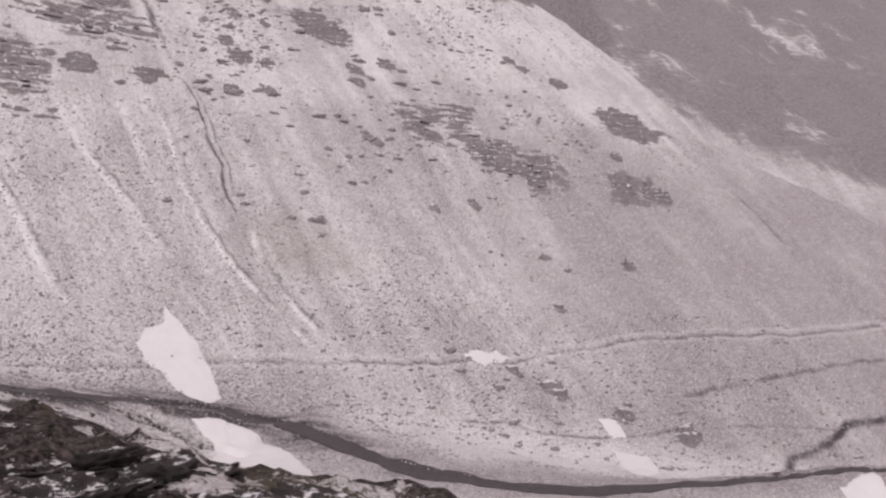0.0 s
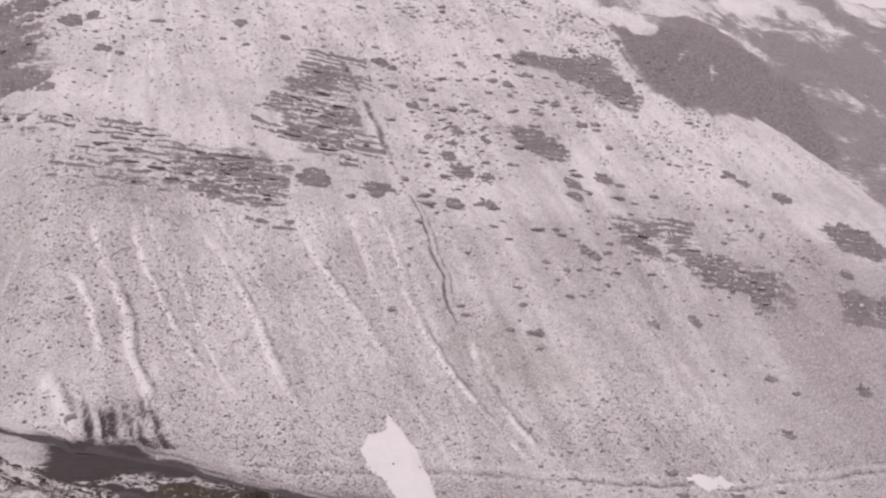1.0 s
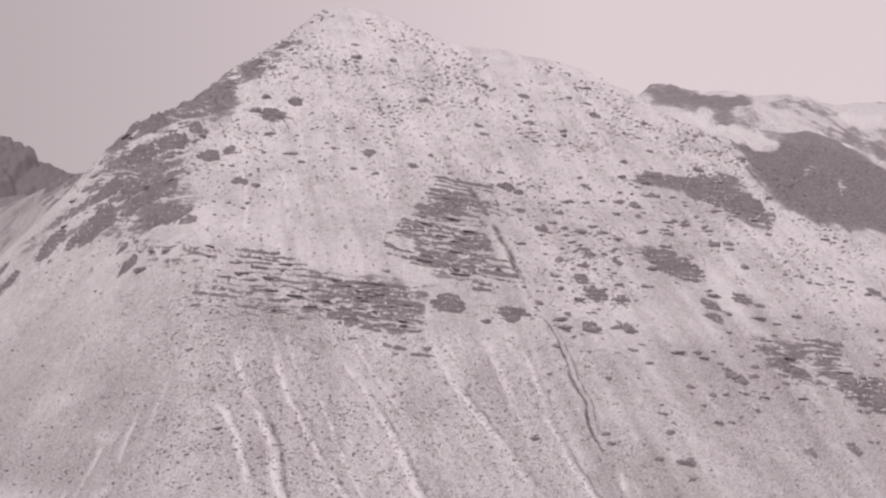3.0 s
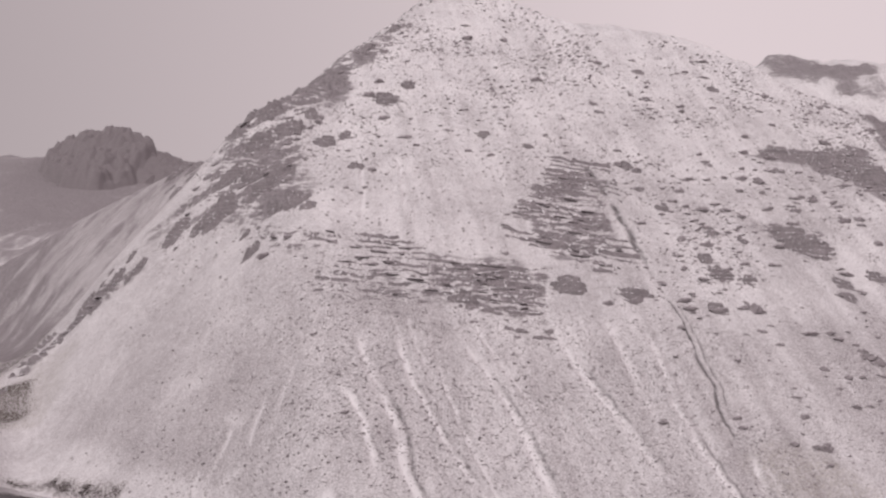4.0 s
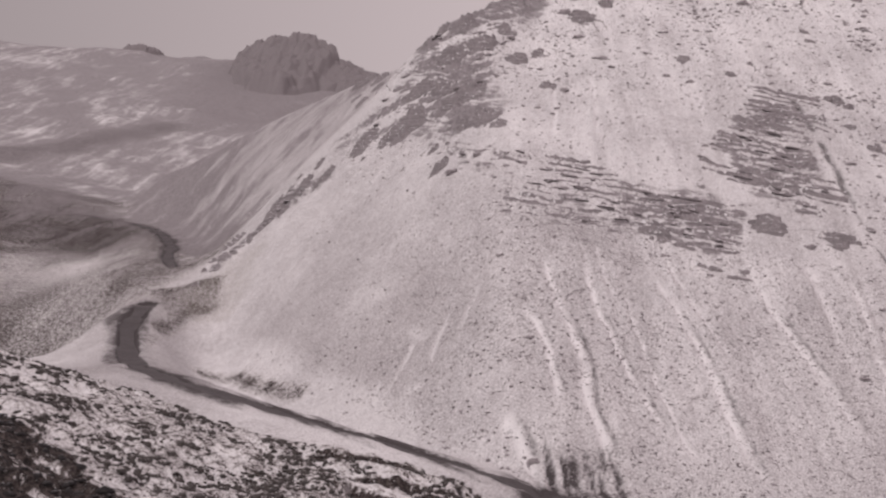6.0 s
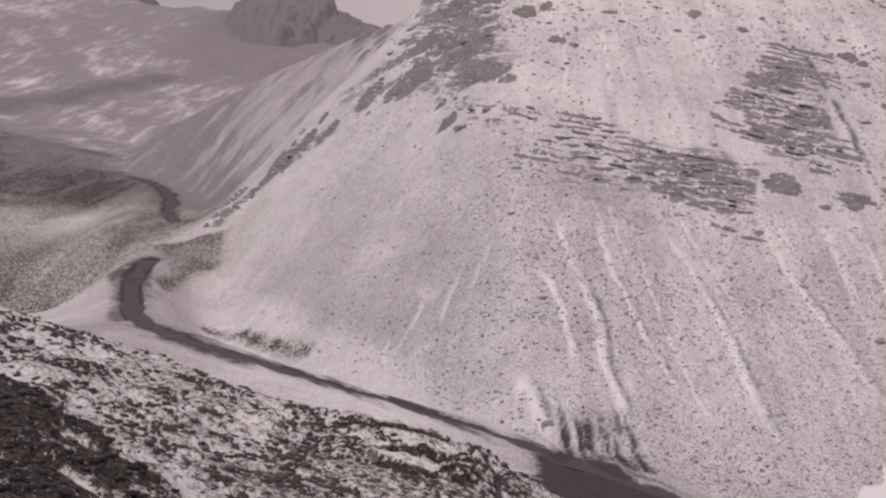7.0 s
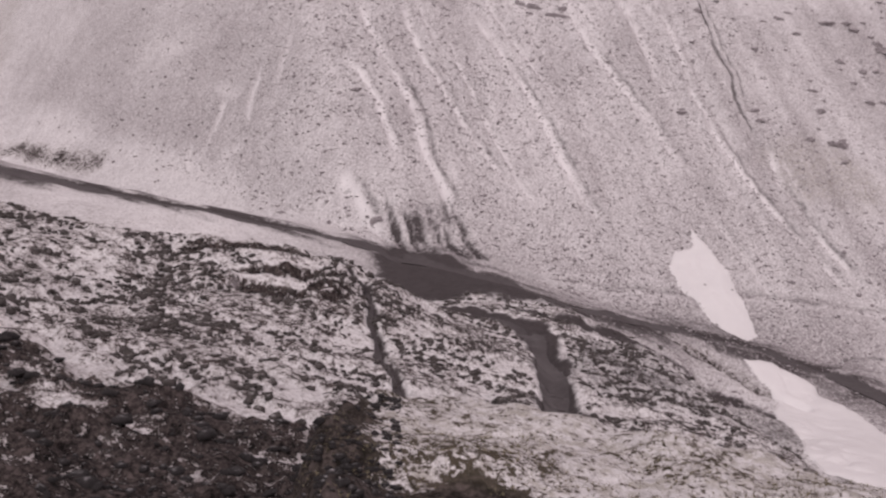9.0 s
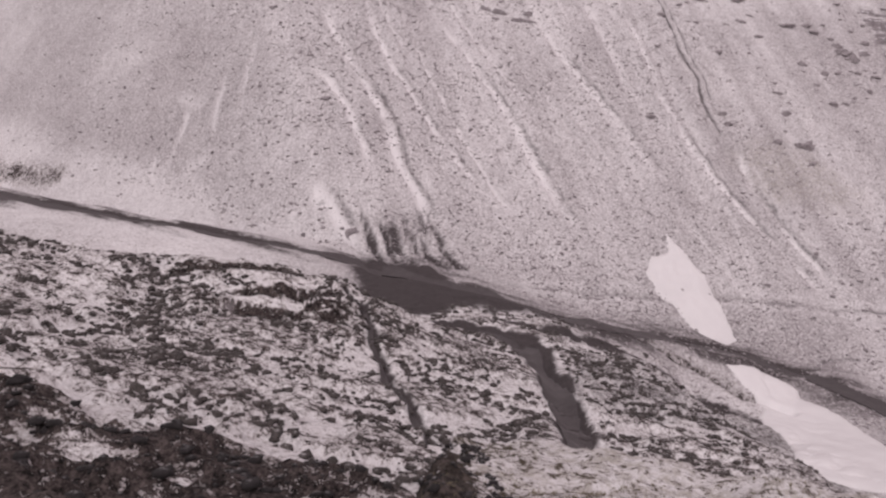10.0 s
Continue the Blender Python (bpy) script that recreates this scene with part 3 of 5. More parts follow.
HEATHER = ((-215, 388), (-205, 400), (-194, 400), (-189, 385), (-191, 365), (-186, 340), (-193, 344), (-200, 368))
for ring, edge, rag, field, amount in ((FLAT, 3.0, 1.5, WET_SHADE, 0.62), (BEND, 5.0, 2.5, WET_SHADE, 0.6), (FLOOR, 30.0, 24.0, TURF, 0.74), (HEATHER, 5.0, 9.0, TURF, 0.6), (MIRE, 6.0, 4.0, WET_SHADE, 0.52)):
    w = window(ring, 30)
    x, y = MX[w], MY[w]
    d = inside(x + rag * fbm(x, y, 4 * rag, 4, 130, 0.6), y + rag * fbm(x, y, 4 * rag, 4, 131, 0.6), ring)
    raise_to(field, w, amount * step01(d, -edge, edge * 0.5) * (0.85 + 0.3 * fbm(x, y, 10, 3, 132)))
# brown turf, with the same vignette dimming put into its cover
valley = step01(base_height(MX, MY) - peak_form(MX, MY), 1, 5) * step01(-MX, 192, 225) * step01(MY, 300, 380) * step01(640 - MY, 0, 200)
TURF = np.maximum(TURF, valley * (0.50 + 0.25 * fbm(MX, MY * 0.4, 24, 4, 133, 0.6)))
floor_k = step01(-MX, 215, 250) * step01(MY, 300, 380) * step01(720 - MY, 0, 120) * (1 - flank)
TURF = np.maximum(TURF, floor_k * (0.42 + 0.22 * step01(MY, 470, 560) + 0.3 * fbm(MX, MY * 0.5, 30, 4, 135, 0.62)))
line = ((-570, 772), (-544, 783), (-527, 814), (-516, 860), (-503, 941))
w = window(line, 60)
d, s = along(MX[w] + 20 * fbm(MX[w], MY[w], 60, 3, 134), MY[w], line)
raise_to(ROCK, w, 1.3 * np.exp(-((d / 26) ** 2)))
raise_to(TURF, w, np.clip(0.62 * np.exp(-((d / 30) ** 2)) + 0.35 * fbm(MX[w], MY[w], 24, 4, 311, 0.65) * np.exp(-((d / 55) ** 2)), 0, 0.8))
w = window(SEEP, 12)
d, s = along(MX[w], MY[w] + 1.5 * fbm(MX[w], MY[w], 6, 3, 312), SEEP)
raise_to(WET_SHADE, w, 1.05 * np.exp(-((d / 3.0) ** 2)) * (0.85 + 0.5 * fbm(MX[w], MY[w], 5, 3, 313, 0.6)))
w = window(MIRE, 8)
TURF[w] = np.where(inside(MX[w], MY[w], MIRE) > 0, np.minimum(TURF[w], 0.36 + 0.2 * fbm(MX[w], MY[w], 3, 3, 314, 0.6)), TURF[w])

# stream courses stay smooth
BECKS = (BECK[:7], BECK[8:])
WATERS = (("stream", BECKS[0], 2.4, 2.4), ("stream", BECKS[1], 3.0, 2.4), ("stream", RIVER, 3.8, 0.7), ("stream", FORK, 1.5, 1.6), ("brook", BROOK, 0.3, 0.45))
SPREAD = (4.0, 7.0, 12.0, 1.8, 0.6)
BARE_DIM = BARE_DIM + 0.6 * step01(dome(MX, MY, -158, 235, 42, 60), 0.2, 0.6) * (1 - on_face)
for (name, line, half0, half1), spread in zip(WATERS, SPREAD):
    w = window(line, 20)
    x, y = MX[w], MY[w]
    d, s = along(x + 0.8 * fbm(x, y, 7, 2, 62), y + 0.8 * fbm(x, y, 7, 2, 63), line)
    half = half0 + (half1 - half0) * s
    turn = 0.65 if line in BECKS else 0.0
    u, v = x * math.cos(turn) - y * math.sin(turn), x * math.sin(turn) + y * math.cos(turn)
    streaks = fbm(u * 0.12, v, 3.0, 3, 97, 0.6)
    if line in BECKS:
        streaks = np.where(y > 285, -0.1, streaks)
    MZ[w] -= 0.9 * (1 - step01(d, half * 0.7, half * 1.5))
    fringe = np.sqrt(np.clip(1 - (d - half) / spread, 0, 1))
    if line is RIVER:
        fringe = fringe * (1 - 0.55 * step01(s, 0.35, 0.7))
    raise_to(WET_SHADE, w, np.maximum(1 - step01(d, half * 0.9, half * 1.4), fringe * np.clip((0.56 if line is RIVER else 0.52) + 0.9 * streaks, 0, 0.8)))
    BARE_DIM[w] += (0.9 if line is RIVER else 0.0) * np.exp(-((d / 16) ** 2))
    TURF[w] *= step01(d, half * 0.8, half + min(spread, 2.0) * 0.6)
    raise_to(SNOW, w, 0.15 * np.exp(-(((d - half - spread) / 2.2) ** 2)) * (line in BECKS) * step01(streaks, -0.3, 0.2) * step01(280 - y, 0, 40))
    TURF[w] *= 1 - 0.25 * np.exp(-((d / 9) ** 2)) * (line in BECKS) * step01(340 - y, 0, 60)
    BARE_DIM[w] += 0.55 * (line in BECKS) * np.exp(-((d / 20) ** 2)) * step01(y, 250, 275)
w = window(POOL, 10)
d = inside(MX[w] + 3 * fbm(MX[w] * 0.5, MY[w] * 2, 5, 4, 64, 0.65), MY[w] + 5 * fbm(MX[w], MY[w], 7, 4, 65, 0.65), POOL)
raise_to(WET_SHADE, w, 0.95 * step01(d, -5.0, 1.5))
TURF[w] *= 1 - step01(d, -1.5, 1.0)
MZ[w] -= 0.4 * step01(d, -1, 3)
w = window(REACH, 10)
d = inside(MX[w] + 1.6 * fbm(MX[w], MY[w], 5, 3, 64, 0.65), MY[w] + 2.5 * fbm(MX[w], MY[w], 6, 3, 65, 0.65), REACH)
raise_to(WET_SHADE, w, 0.95 * step01(d, -1.0, 0.8))
TURF[w] *= 1 - step01(d, -0.8, 0.8)
MZ[w] -= 0.7 * step01(d, -1, 1.5)

gy, gx = np.gradient(MZ, GY, GX)
steep = step01(np.hypot(gx, gy), 1.6, 2.6)
ROCK = np.maximum(ROCK, 0.8 * steep * (MY < 650) * (MY > 110))


def land(x, y):
    """The height of the finished ground at places of the plan."""
    x, y = np.atleast_1d(np.asarray(x, float)), np.atleast_1d(np.asarray(y, float))
    i = np.clip(np.searchsorted(GX, x) - 1, 0, len(GX) - 2)
    j = np.clip(np.searchsorted(GY, y) - 1, 0, len(GY) - 2)
    u, v = (x - GX[i]) / (GX[i + 1] - GX[i]), (y - GY[j]) / (GY[j + 1] - GY[j])
    return (MZ[j, i] * (1 - u) + MZ[j, i + 1] * u) * (1 - v) + (MZ[j + 1, i] * (1 - u) + MZ[j + 1, i + 1] * u) * v


# ---- materials ----
def material(name):
    m = bpy.data.materials.new(name)
    m.use_nodes = True
    return m, m.node_tree.nodes, m.node_tree.links, m.node_tree.nodes["Principled BSDF"]


def put(nodes, links, kind, inputs=(), **values):
    """A node with its settings and inputs: values or sockets."""
    n = nodes.new(kind)
    for key, value in values.items():
        if key == "operation":
            n.operation = value
        elif key == "blend":
            n.blend_type = value
    for key, value in inputs:
        if isinstance(value, bpy.types.NodeSocket):
            links.new(value, n.inputs[key])
        else:
            n.inputs[key].default_value = value
    return n


def noise_of(nodes, links, place, scale, detail=6.0, rough=0.6):
    return put(nodes, links, "ShaderNodeTexNoise", (("Vector", place), ("Scale", scale), ("Detail", detail), ("Roughness", rough))).outputs["Fac"]


def stretched(nodes, links, place, sx, sy, sz, turn=0.0):
    return put(nodes, links, "ShaderNodeMapping", (("Vector", place), ("Scale", (sx, sy, sz)), ("Rotation", (0, 0, turn)))).outputs["Vector"]


def span(nodes, links, value, lo, hi, a=0.0, b=1.0):
    n = put(nodes, links, "ShaderNodeMapRange", (("Value", value), ("From Min", lo), ("From Max", hi), ("To Min", a), ("To Max", b)))
    n.interpolation_type = "SMOOTHSTEP"
    return n.outputs["Result"]


def sums(nodes, links, op, a, b):
    return put(nodes, links, "ShaderNodeMath", ((0, a), (1, b)), operation=op).outputs["Value"]


def blend(nodes, links, fac, a, b):
    n = nodes.new("ShaderNodeMix")
    n.data_type = "RGBA"
    for key, value in (("Factor", fac), ("A", a), ("B", b)):
        sock = [s for s in n.inputs if s.name == key and s.enabled][0]
        if isinstance(value, bpy.types.NodeSocket):
            links.new(value, sock)
        else:
            sock.default_value = value if key == "Factor" else (*value, 1)
    return [s for s in n.outputs if s.enabled][0]


def bumped(nodes, links, shader, height, strength, distance):
    n = put(nodes, links, "ShaderNodeBump", (("Height", height), ("Strength", strength), ("Distance", distance)))
    links.new(n.outputs["Normal"], shader.inputs["Normal"])


def ground_material():
    m, n, l, shader = material("snowy_ground")
    place = n.new("ShaderNodeNewGeometry").outputs["Position"]
    cover = n.new("ShaderNodeAttribute")
    cover.attribute_name = "cover"
    plants = n.new("ShaderNodeAttribute")
    plants.attribute_name = "plants"
    part = put(n, l, "ShaderNodeSeparateColor", (("Color", cover.outputs["Color"]),)).outputs
    part2 = put(n, l, "ShaderNodeSeparateColor", (("Color", plants.outputs["Color"]),)).outputs
    fine = noise_of(n, l, place, 1.3, 8, 0.72)
    speck = noise_of(n, l, place, 0.32, 6, 0.72)
    grain = noise_of(n, l, place, 3.2, 6, 0.7)
    broad = noise_of(n, l, place, 0.035, 5, 0.6)
    streak = noise_of(n, l, stretched(n, l, place, 0.22, 0.06, 0.06, radians(-14)), 1.0, 7, 0.65)
    # thin snow over grey scree
    mixed = sums(n, l, "ADD", sums(n, l, "MULTIPLY", fine, 0.21), sums(n, l, "ADD", sums(n, l, "MULTIPLY", speck, 0.38), sums(n, l, "ADD", sums(n, l, "ADD", sums(n, l, "MULTIPLY", streak, 0.06), sums(n, l, "MULTIPLY", grain, 0.07)), sums(n, l, "ADD", sums(n, l, "MULTIPLY", broad, 0.22), 0.07))))
    laid = sums(n, l, "SUBTRACT", mixed, sums(n, l, "MULTIPLY", sums(n, l, "SUBTRACT", 1.0, cover.outputs["Alpha"]), 0.17))
    thin = span(n, l, laid, 0.34, 0.66)
    scree = blend(n, l, grain, (0.18, 0.162, 0.17), (0.46, 0.425, 0.44))
    snow = blend(n, l, broad, (0.74, 0.73, 0.75), (0.84, 0.82, 0.83))
    col = blend(n, l, thin, scree, snow)
    dots = noise_of(n, l, stretched(n, l, place, 0.8, 0.8, 1.2), 0.75, 3, 0.55)
    density = sums(n, l, "MULTIPLY", part2["Blue"], 0.12)
    col = blend(n, l, span(n, l, sums(n, l, "ADD", dots, density), 0.70, 0.76), col, (0.25, 0.225, 0.236))
    grit = noise_of(n, l, place, 2.1, 4, 0.62)
    gritty = sums(n, l, "ADD", grit, sums(n, l, "MULTIPLY", sums(n, l, "SUBTRACT", speck, 0.5), 0.35))
    col = blend(n, l, span(n, l, gritty, 0.54, 0.63, 0.0, 0.38), col, (0.22, 0.20, 0.208))
    col = blend(n, l, span(n, l, sums(n, l, "SUBTRACT", 1.0, gritty), 0.49, 0.61, 0.0, 0.5), col, (0.83, 0.81, 0.825))
    # dry grass
    dry = blend(n, l, fine, (0.10, 0.085, 0.05), (0.34, 0.30, 0.21))
    sere = sums(n, l, "MULTIPLY", part2["Green"], span(n, l, fine, 0.42, 0.62, 0.02, 0.55))
    col = blend(n, l, sere, col, dry)
    # tussocks, heath and wet stones
    heath = blend(n, l, span(n, l, sums(n, l, "ADD", sums(n, l, "MULTIPLY", fine, 0.5), sums(n, l, "MULTIPLY", grain, 0.5)), 0.40, 0.68), (0.005, 0.004, 0.004), (0.14, 0.113, 0.109))
    olive = blend(n, l, grain, (0.03, 0.025, 0.016), (0.15, 0.13, 0.088))
    heath = blend(n, l, sums(n, l, "MULTIPLY", part2["Green"], 0.65), heath, olive)
    sod = noise_of(n, l, stretched(n, l, place, 0.9, 1.0, 1.0), 1.25, 6, 0.66)
    rough_edge = sums(n, l, "ADD", sums(n, l, "ADD", sod, sums(n, l, "MULTIPLY", sums(n, l, "SUBTRACT", part2["Red"], 0.5), 0.55)), sums(n, l, "MULTIPLY", sums(n, l, "SUBTRACT", fine, 0.5), 0.45))
    rough_edge = sums(n, l, "ADD", rough_edge, sums(n, l, "MULTIPLY", sums(n, l, "MULTIPLY", part2["Green"], 1.3), sums(n, l, "SUBTRACT", grain, 0.5)))
    pepper = noise_of(n, l, place, 6.5, 3, 0.6)
    crumb = sums(n, l, "ADD", sums(n, l, "MULTIPLY", sums(n, l, "SUBTRACT", grain, 0.5), 0.55), sums(n, l, "MULTIPLY", sums(n, l, "SUBTRACT", pepper, 0.5), 0.5))
    rough_edge = sums(n, l, "ADD", rough_edge, crumb)
    dusted = blend(n, l, grain, (0.20, 0.175, 0.17), (0.55, 0.515, 0.515))
    col = blend(n, l, span(n, l, rough_edge, 0.38, 0.49, 0.0, 0.8), col, dusted)
    tufty = span(n, l, rough_edge, 0.49, 0.56)
    col = blend(n, l, tufty, col, heath)
    # bare rock with snow caught in its joints
    bend = put(n, l, "ShaderNodeTexNoise", (("Vector", place), ("Scale", 0.05), ("Detail", 3.0))).outputs["Color"]
    bent = put(n, l, "ShaderNodeVectorMath", ((0, bend), (1, (9.0, 9.0, 9.0)), (2, place)), operation="MULTIPLY_ADD").outputs["Vector"]
    tipped = put(n, l, "ShaderNodeMapping", (("Vector", bent), ("Rotation", (0, radians(-7), 0)))).outputs["Vector"]
    joint = noise_of(n, l, stretched(n, l, tipped, 0.085, 0.085, 0.55), 1.0, 7, 0.66)
    crack = noise_of(n, l, place, 0.6, 6, 0.7)
    wave = n.new("ShaderNodeTexWave")
    wave.bands_direction = "Z"
    for key, value in (("Scale", 0.125), ("Distortion", 9.0), ("Detail", 5.0), ("Detail Scale", 0.6), ("Detail Roughness", 0.62)):
        wave.inputs[key].default_value = value
    l.new(stretched(n, l, tipped, 0.25, 0.25, 1.0), wave.inputs["Vector"])
    joint = sums(n, l, "ADD", sums(n, l, "MULTIPLY", joint, 0.85), sums(n, l, "MULTIPLY", wave.outputs["Fac"], 0.085))
    # stone colour lifted to hold the haze over the far slopes
    stone = blend(n, l, span(n, l, crack, 0.32, 0.68), (0.165, 0.149, 0.157), (0.305, 0.276, 0.29))
    beddy = sums(n, l, "MULTIPLY", sums(n, l, "ADD", sums(n, l, "MULTIPLY", plants.outputs["Alpha"], 0.8), 0.2), 3.0)
    rough_rock = sums(n, l, "ADD", sums(n, l, "ADD", part["Red"], sums(n, l, "MULTIPLY", sums(n, l, "SUBTRACT", joint, 0.47), beddy)), sums(n, l, "MULTIPLY", sums(n, l, "SUBTRACT", crack, 0.5), 1.1))
    drift = noise_of(n, l, stretched(n, l, place, 0.10, 0.018, 0.04), 1.0, 8, 0.68)
    rough_rock = sums(n, l, "ADD", rough_rock, sums(n, l, "MULTIPLY", sums(n, l, "SUBTRACT", drift, 0.5), sums(n, l, "SUBTRACT", 3.0, sums(n, l, "MULTIPLY", plants.outputs["Alpha"], 2.9))))
    bedded = plants.outputs["Alpha"]
    crisp = sums(n, l, "MULTIPLY", span(n, l, rough_rock, 0.38, 0.60), bedded)
    # unbedded far rock is mixed paler: distance haze put into the colour
    veiled = sums(n, l, "MULTIPLY", span(n, l, rough_rock, 0.05, 0.95, 0.0, 0.85), sums(n, l, "SUBTRACT", 1.0, bedded))
    shows = sums(n, l, "MULTIPLY", span(n, l, part["Red"], 0.03, 0.22), sums(n, l, "ADD", crisp, veiled))
    col = blend(n, l, shows, col, stone)
    # old deep snow; wet soil and the painted shade of the rills
    col = blend(n, l, part["Green"], col, (0.84, 0.825, 0.84))
    soil = blend(n, l, fine, (0.038, 0.032, 0.034), (0.105, 0.092, 0.095))
    rough_wet_shade = sums(n, l, "ADD", sums(n, l, "ADD", part["Blue"], sums(n, l, "MULTIPLY", sums(n, l, "SUBTRACT", fine, 0.5), 0.9)), sums(n, l, "MULTIPLY", sums(n, l, "SUBTRACT", speck, 0.5), 0.7))
    col = blend(n, l, span(n, l, rough_wet_shade, 0.22, 0.75), col, soil)
    l.new(col, shader.inputs["Base Color"])
    shader.inputs["Roughness"].default_value = 0.9
    shader.inputs["Specular IOR Level"].default_value = 0.2
    bumped(n, l, shader, sums(n, l, "ADD", sums(n, l, "ADD", sums(n, l, "ADD", fine, sums(n, l, "MULTIPLY", speck, 1.5)), sums(n, l, "MULTIPLY", grain, 0.4)), sums(n, l, "SUBTRACT", sums(n, l, "MULTIPLY", tufty, 0.9), sums(n, l, "MULTIPLY", grit, -1.2))), 0.5, 0.5)
    return m


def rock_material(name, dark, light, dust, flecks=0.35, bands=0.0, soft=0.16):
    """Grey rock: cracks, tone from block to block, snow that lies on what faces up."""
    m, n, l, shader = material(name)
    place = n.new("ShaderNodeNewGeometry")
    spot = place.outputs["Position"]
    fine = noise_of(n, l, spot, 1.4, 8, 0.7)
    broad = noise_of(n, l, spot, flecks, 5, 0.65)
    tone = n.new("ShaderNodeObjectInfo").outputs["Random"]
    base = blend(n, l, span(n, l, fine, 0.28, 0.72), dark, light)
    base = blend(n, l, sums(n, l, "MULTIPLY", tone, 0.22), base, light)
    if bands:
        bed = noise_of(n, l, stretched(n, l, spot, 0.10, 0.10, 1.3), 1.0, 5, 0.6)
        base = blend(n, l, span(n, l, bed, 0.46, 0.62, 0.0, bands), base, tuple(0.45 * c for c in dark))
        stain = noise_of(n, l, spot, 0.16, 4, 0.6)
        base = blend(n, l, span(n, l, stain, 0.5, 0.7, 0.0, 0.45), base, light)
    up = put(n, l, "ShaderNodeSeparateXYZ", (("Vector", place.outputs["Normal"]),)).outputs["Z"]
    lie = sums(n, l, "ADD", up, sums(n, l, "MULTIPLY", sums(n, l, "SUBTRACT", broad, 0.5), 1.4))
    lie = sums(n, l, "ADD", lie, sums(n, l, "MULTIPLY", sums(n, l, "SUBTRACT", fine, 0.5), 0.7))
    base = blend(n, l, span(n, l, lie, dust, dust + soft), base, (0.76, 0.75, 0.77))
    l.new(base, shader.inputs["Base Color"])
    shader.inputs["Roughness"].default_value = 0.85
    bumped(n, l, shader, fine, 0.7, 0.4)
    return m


def water_material():
    m, n, l, shader = material("dark_shallow_water")
    place = n.new("ShaderNodeNewGeometry").outputs["Position"]
    run = noise_of(n, l, stretched(n, l, place, 0.5, 0.5, 0.5), 1.6, 6, 0.65)
    l.new(blend(n, l, run, (0.042, 0.036, 0.038), (0.11, 0.097, 0.102)), shader.inputs["Base Color"])
    shader.inputs["Roughness"].default_value = 0.55
    shader.inputs["Specular IOR Level"].default_value = 0.25
    bumped(n, l, shader, run, 0.5, 0.2)
    return m


def snow_material():
    m, n, l, shader = material("old_packed_snow")
    place = n.new("ShaderNodeNewGeometry").outputs["Position"]
    soft = noise_of(n, l, place, 0.25, 6, 0.6)
    grit = noise_of(n, l, place, 1.2, 8, 0.7)
    col = blend(n, l, soft, (0.68, 0.665, 0.68), (0.80, 0.785, 0.795))
    col = blend(n, l, span(n, l, grit, 0.66, 0.76, 0, 0.55), col, (0.42, 0.39, 0.38))
    l.new(col, shader.inputs["Base Color"])
    shader.inputs["Roughness"].default_value = 0.7
    bumped(n, l, shader, sums(n, l, "ADD", soft, sums(n, l, "MULTIPLY", grit, 0.3)), 0.4, 0.6)
    return m


def grass_material():
    m, n, l, shader = material("dry_mountain_grass")
    tone = n.new("ShaderNodeNewGeometry").outputs["Random Per Island"]
    col = blend(n, l, tone, (0.05, 0.042, 0.026), (0.27, 0.235, 0.15))
    l.new(col, shader.inputs["Base Color"])
    shader.inputs["Roughness"].default_value = 0.9
    return m


GROUND_MAT = ground_material()
# haze over the mountain face is put into these pale rock tones
FACE_ROCK = rock_material("hazy_dusted_rock", (0.19, 0.171, 0.18), (0.39, 0.355, 0.37), 0.92)
CRAG_ROCK = rock_material("jagged_grey_crag", (0.155, 0.14, 0.147), (0.31, 0.28, 0.293), 0.86, 0.6, 0.35)
SLAB_ROCK = rock_material("bedded_grey_rock", (0.155, 0.14, 0.147), (0.33, 0.298, 0.312), 0.80, 0.5, 0.35)
NEAR_ROCK = rock_material("dark_wet_rock", (0.006, 0.005, 0.005), (0.042, 0.033, 0.03), 1.0, 1.8)
# the far crag's haze is in its lifted base colour
HEAD_ROCK = rock_material("bare_grey_cliff", (0.15, 0.134, 0.14), (0.25, 0.225, 0.236), 1.4, 0.12)
TUSSOCK = rock_material("frosted_heath_tussock", (0.012, 0.010, 0.009), (0.105, 0.09, 0.087), 0.85, 2.6, 0.0, 0.8)
SOD = rock_material("dark_frosted_sod", (0.005, 0.004, 0.0045), (0.034, 0.029, 0.031), 0.86, 2.2, 0.0, 0.9)
WATER = water_material()
PACKED = snow_material()
GRASS = grass_material()

# ---- ground ----
def sheet(name, co, faces, mat):
    """A mesh from arrays of places and faces with as many corners each."""
    me = bpy.data.meshes.new(name)
    faces = np.asarray(faces)
    me.vertices.add(len(co))
    me.vertices.foreach_set("co", np.asarray(co, np.float32).ravel())
    me.loops.add(faces.size)
    me.loops.foreach_set("vertex_index", faces.ravel().astype(np.int32))
    me.polygons.add(len(faces))
    me.polygons.foreach_set("loop_start", np.arange(0, faces.size, faces.shape[1], dtype=np.int32))
    me.update(calc_edges=True)
    me.materials.append(mat)
    return me


def smooth(me):
    me.polygons.foreach_set("use_smooth", np.ones(len(me.polygons), bool))
    return me


ny, nx = MX.shape
idx = np.arange(nx * ny).reshape(ny, nx)
quads = np.stack([idx[:-1, :-1], idx[:-1, 1:], idx[1:, 1:], idx[1:, :-1]], -1).reshape(-1, 4)
mesh = smooth(sheet("ground", np.stack([MX, MY, MZ], -1).reshape(-1, 3), quads, GROUND_MAT))
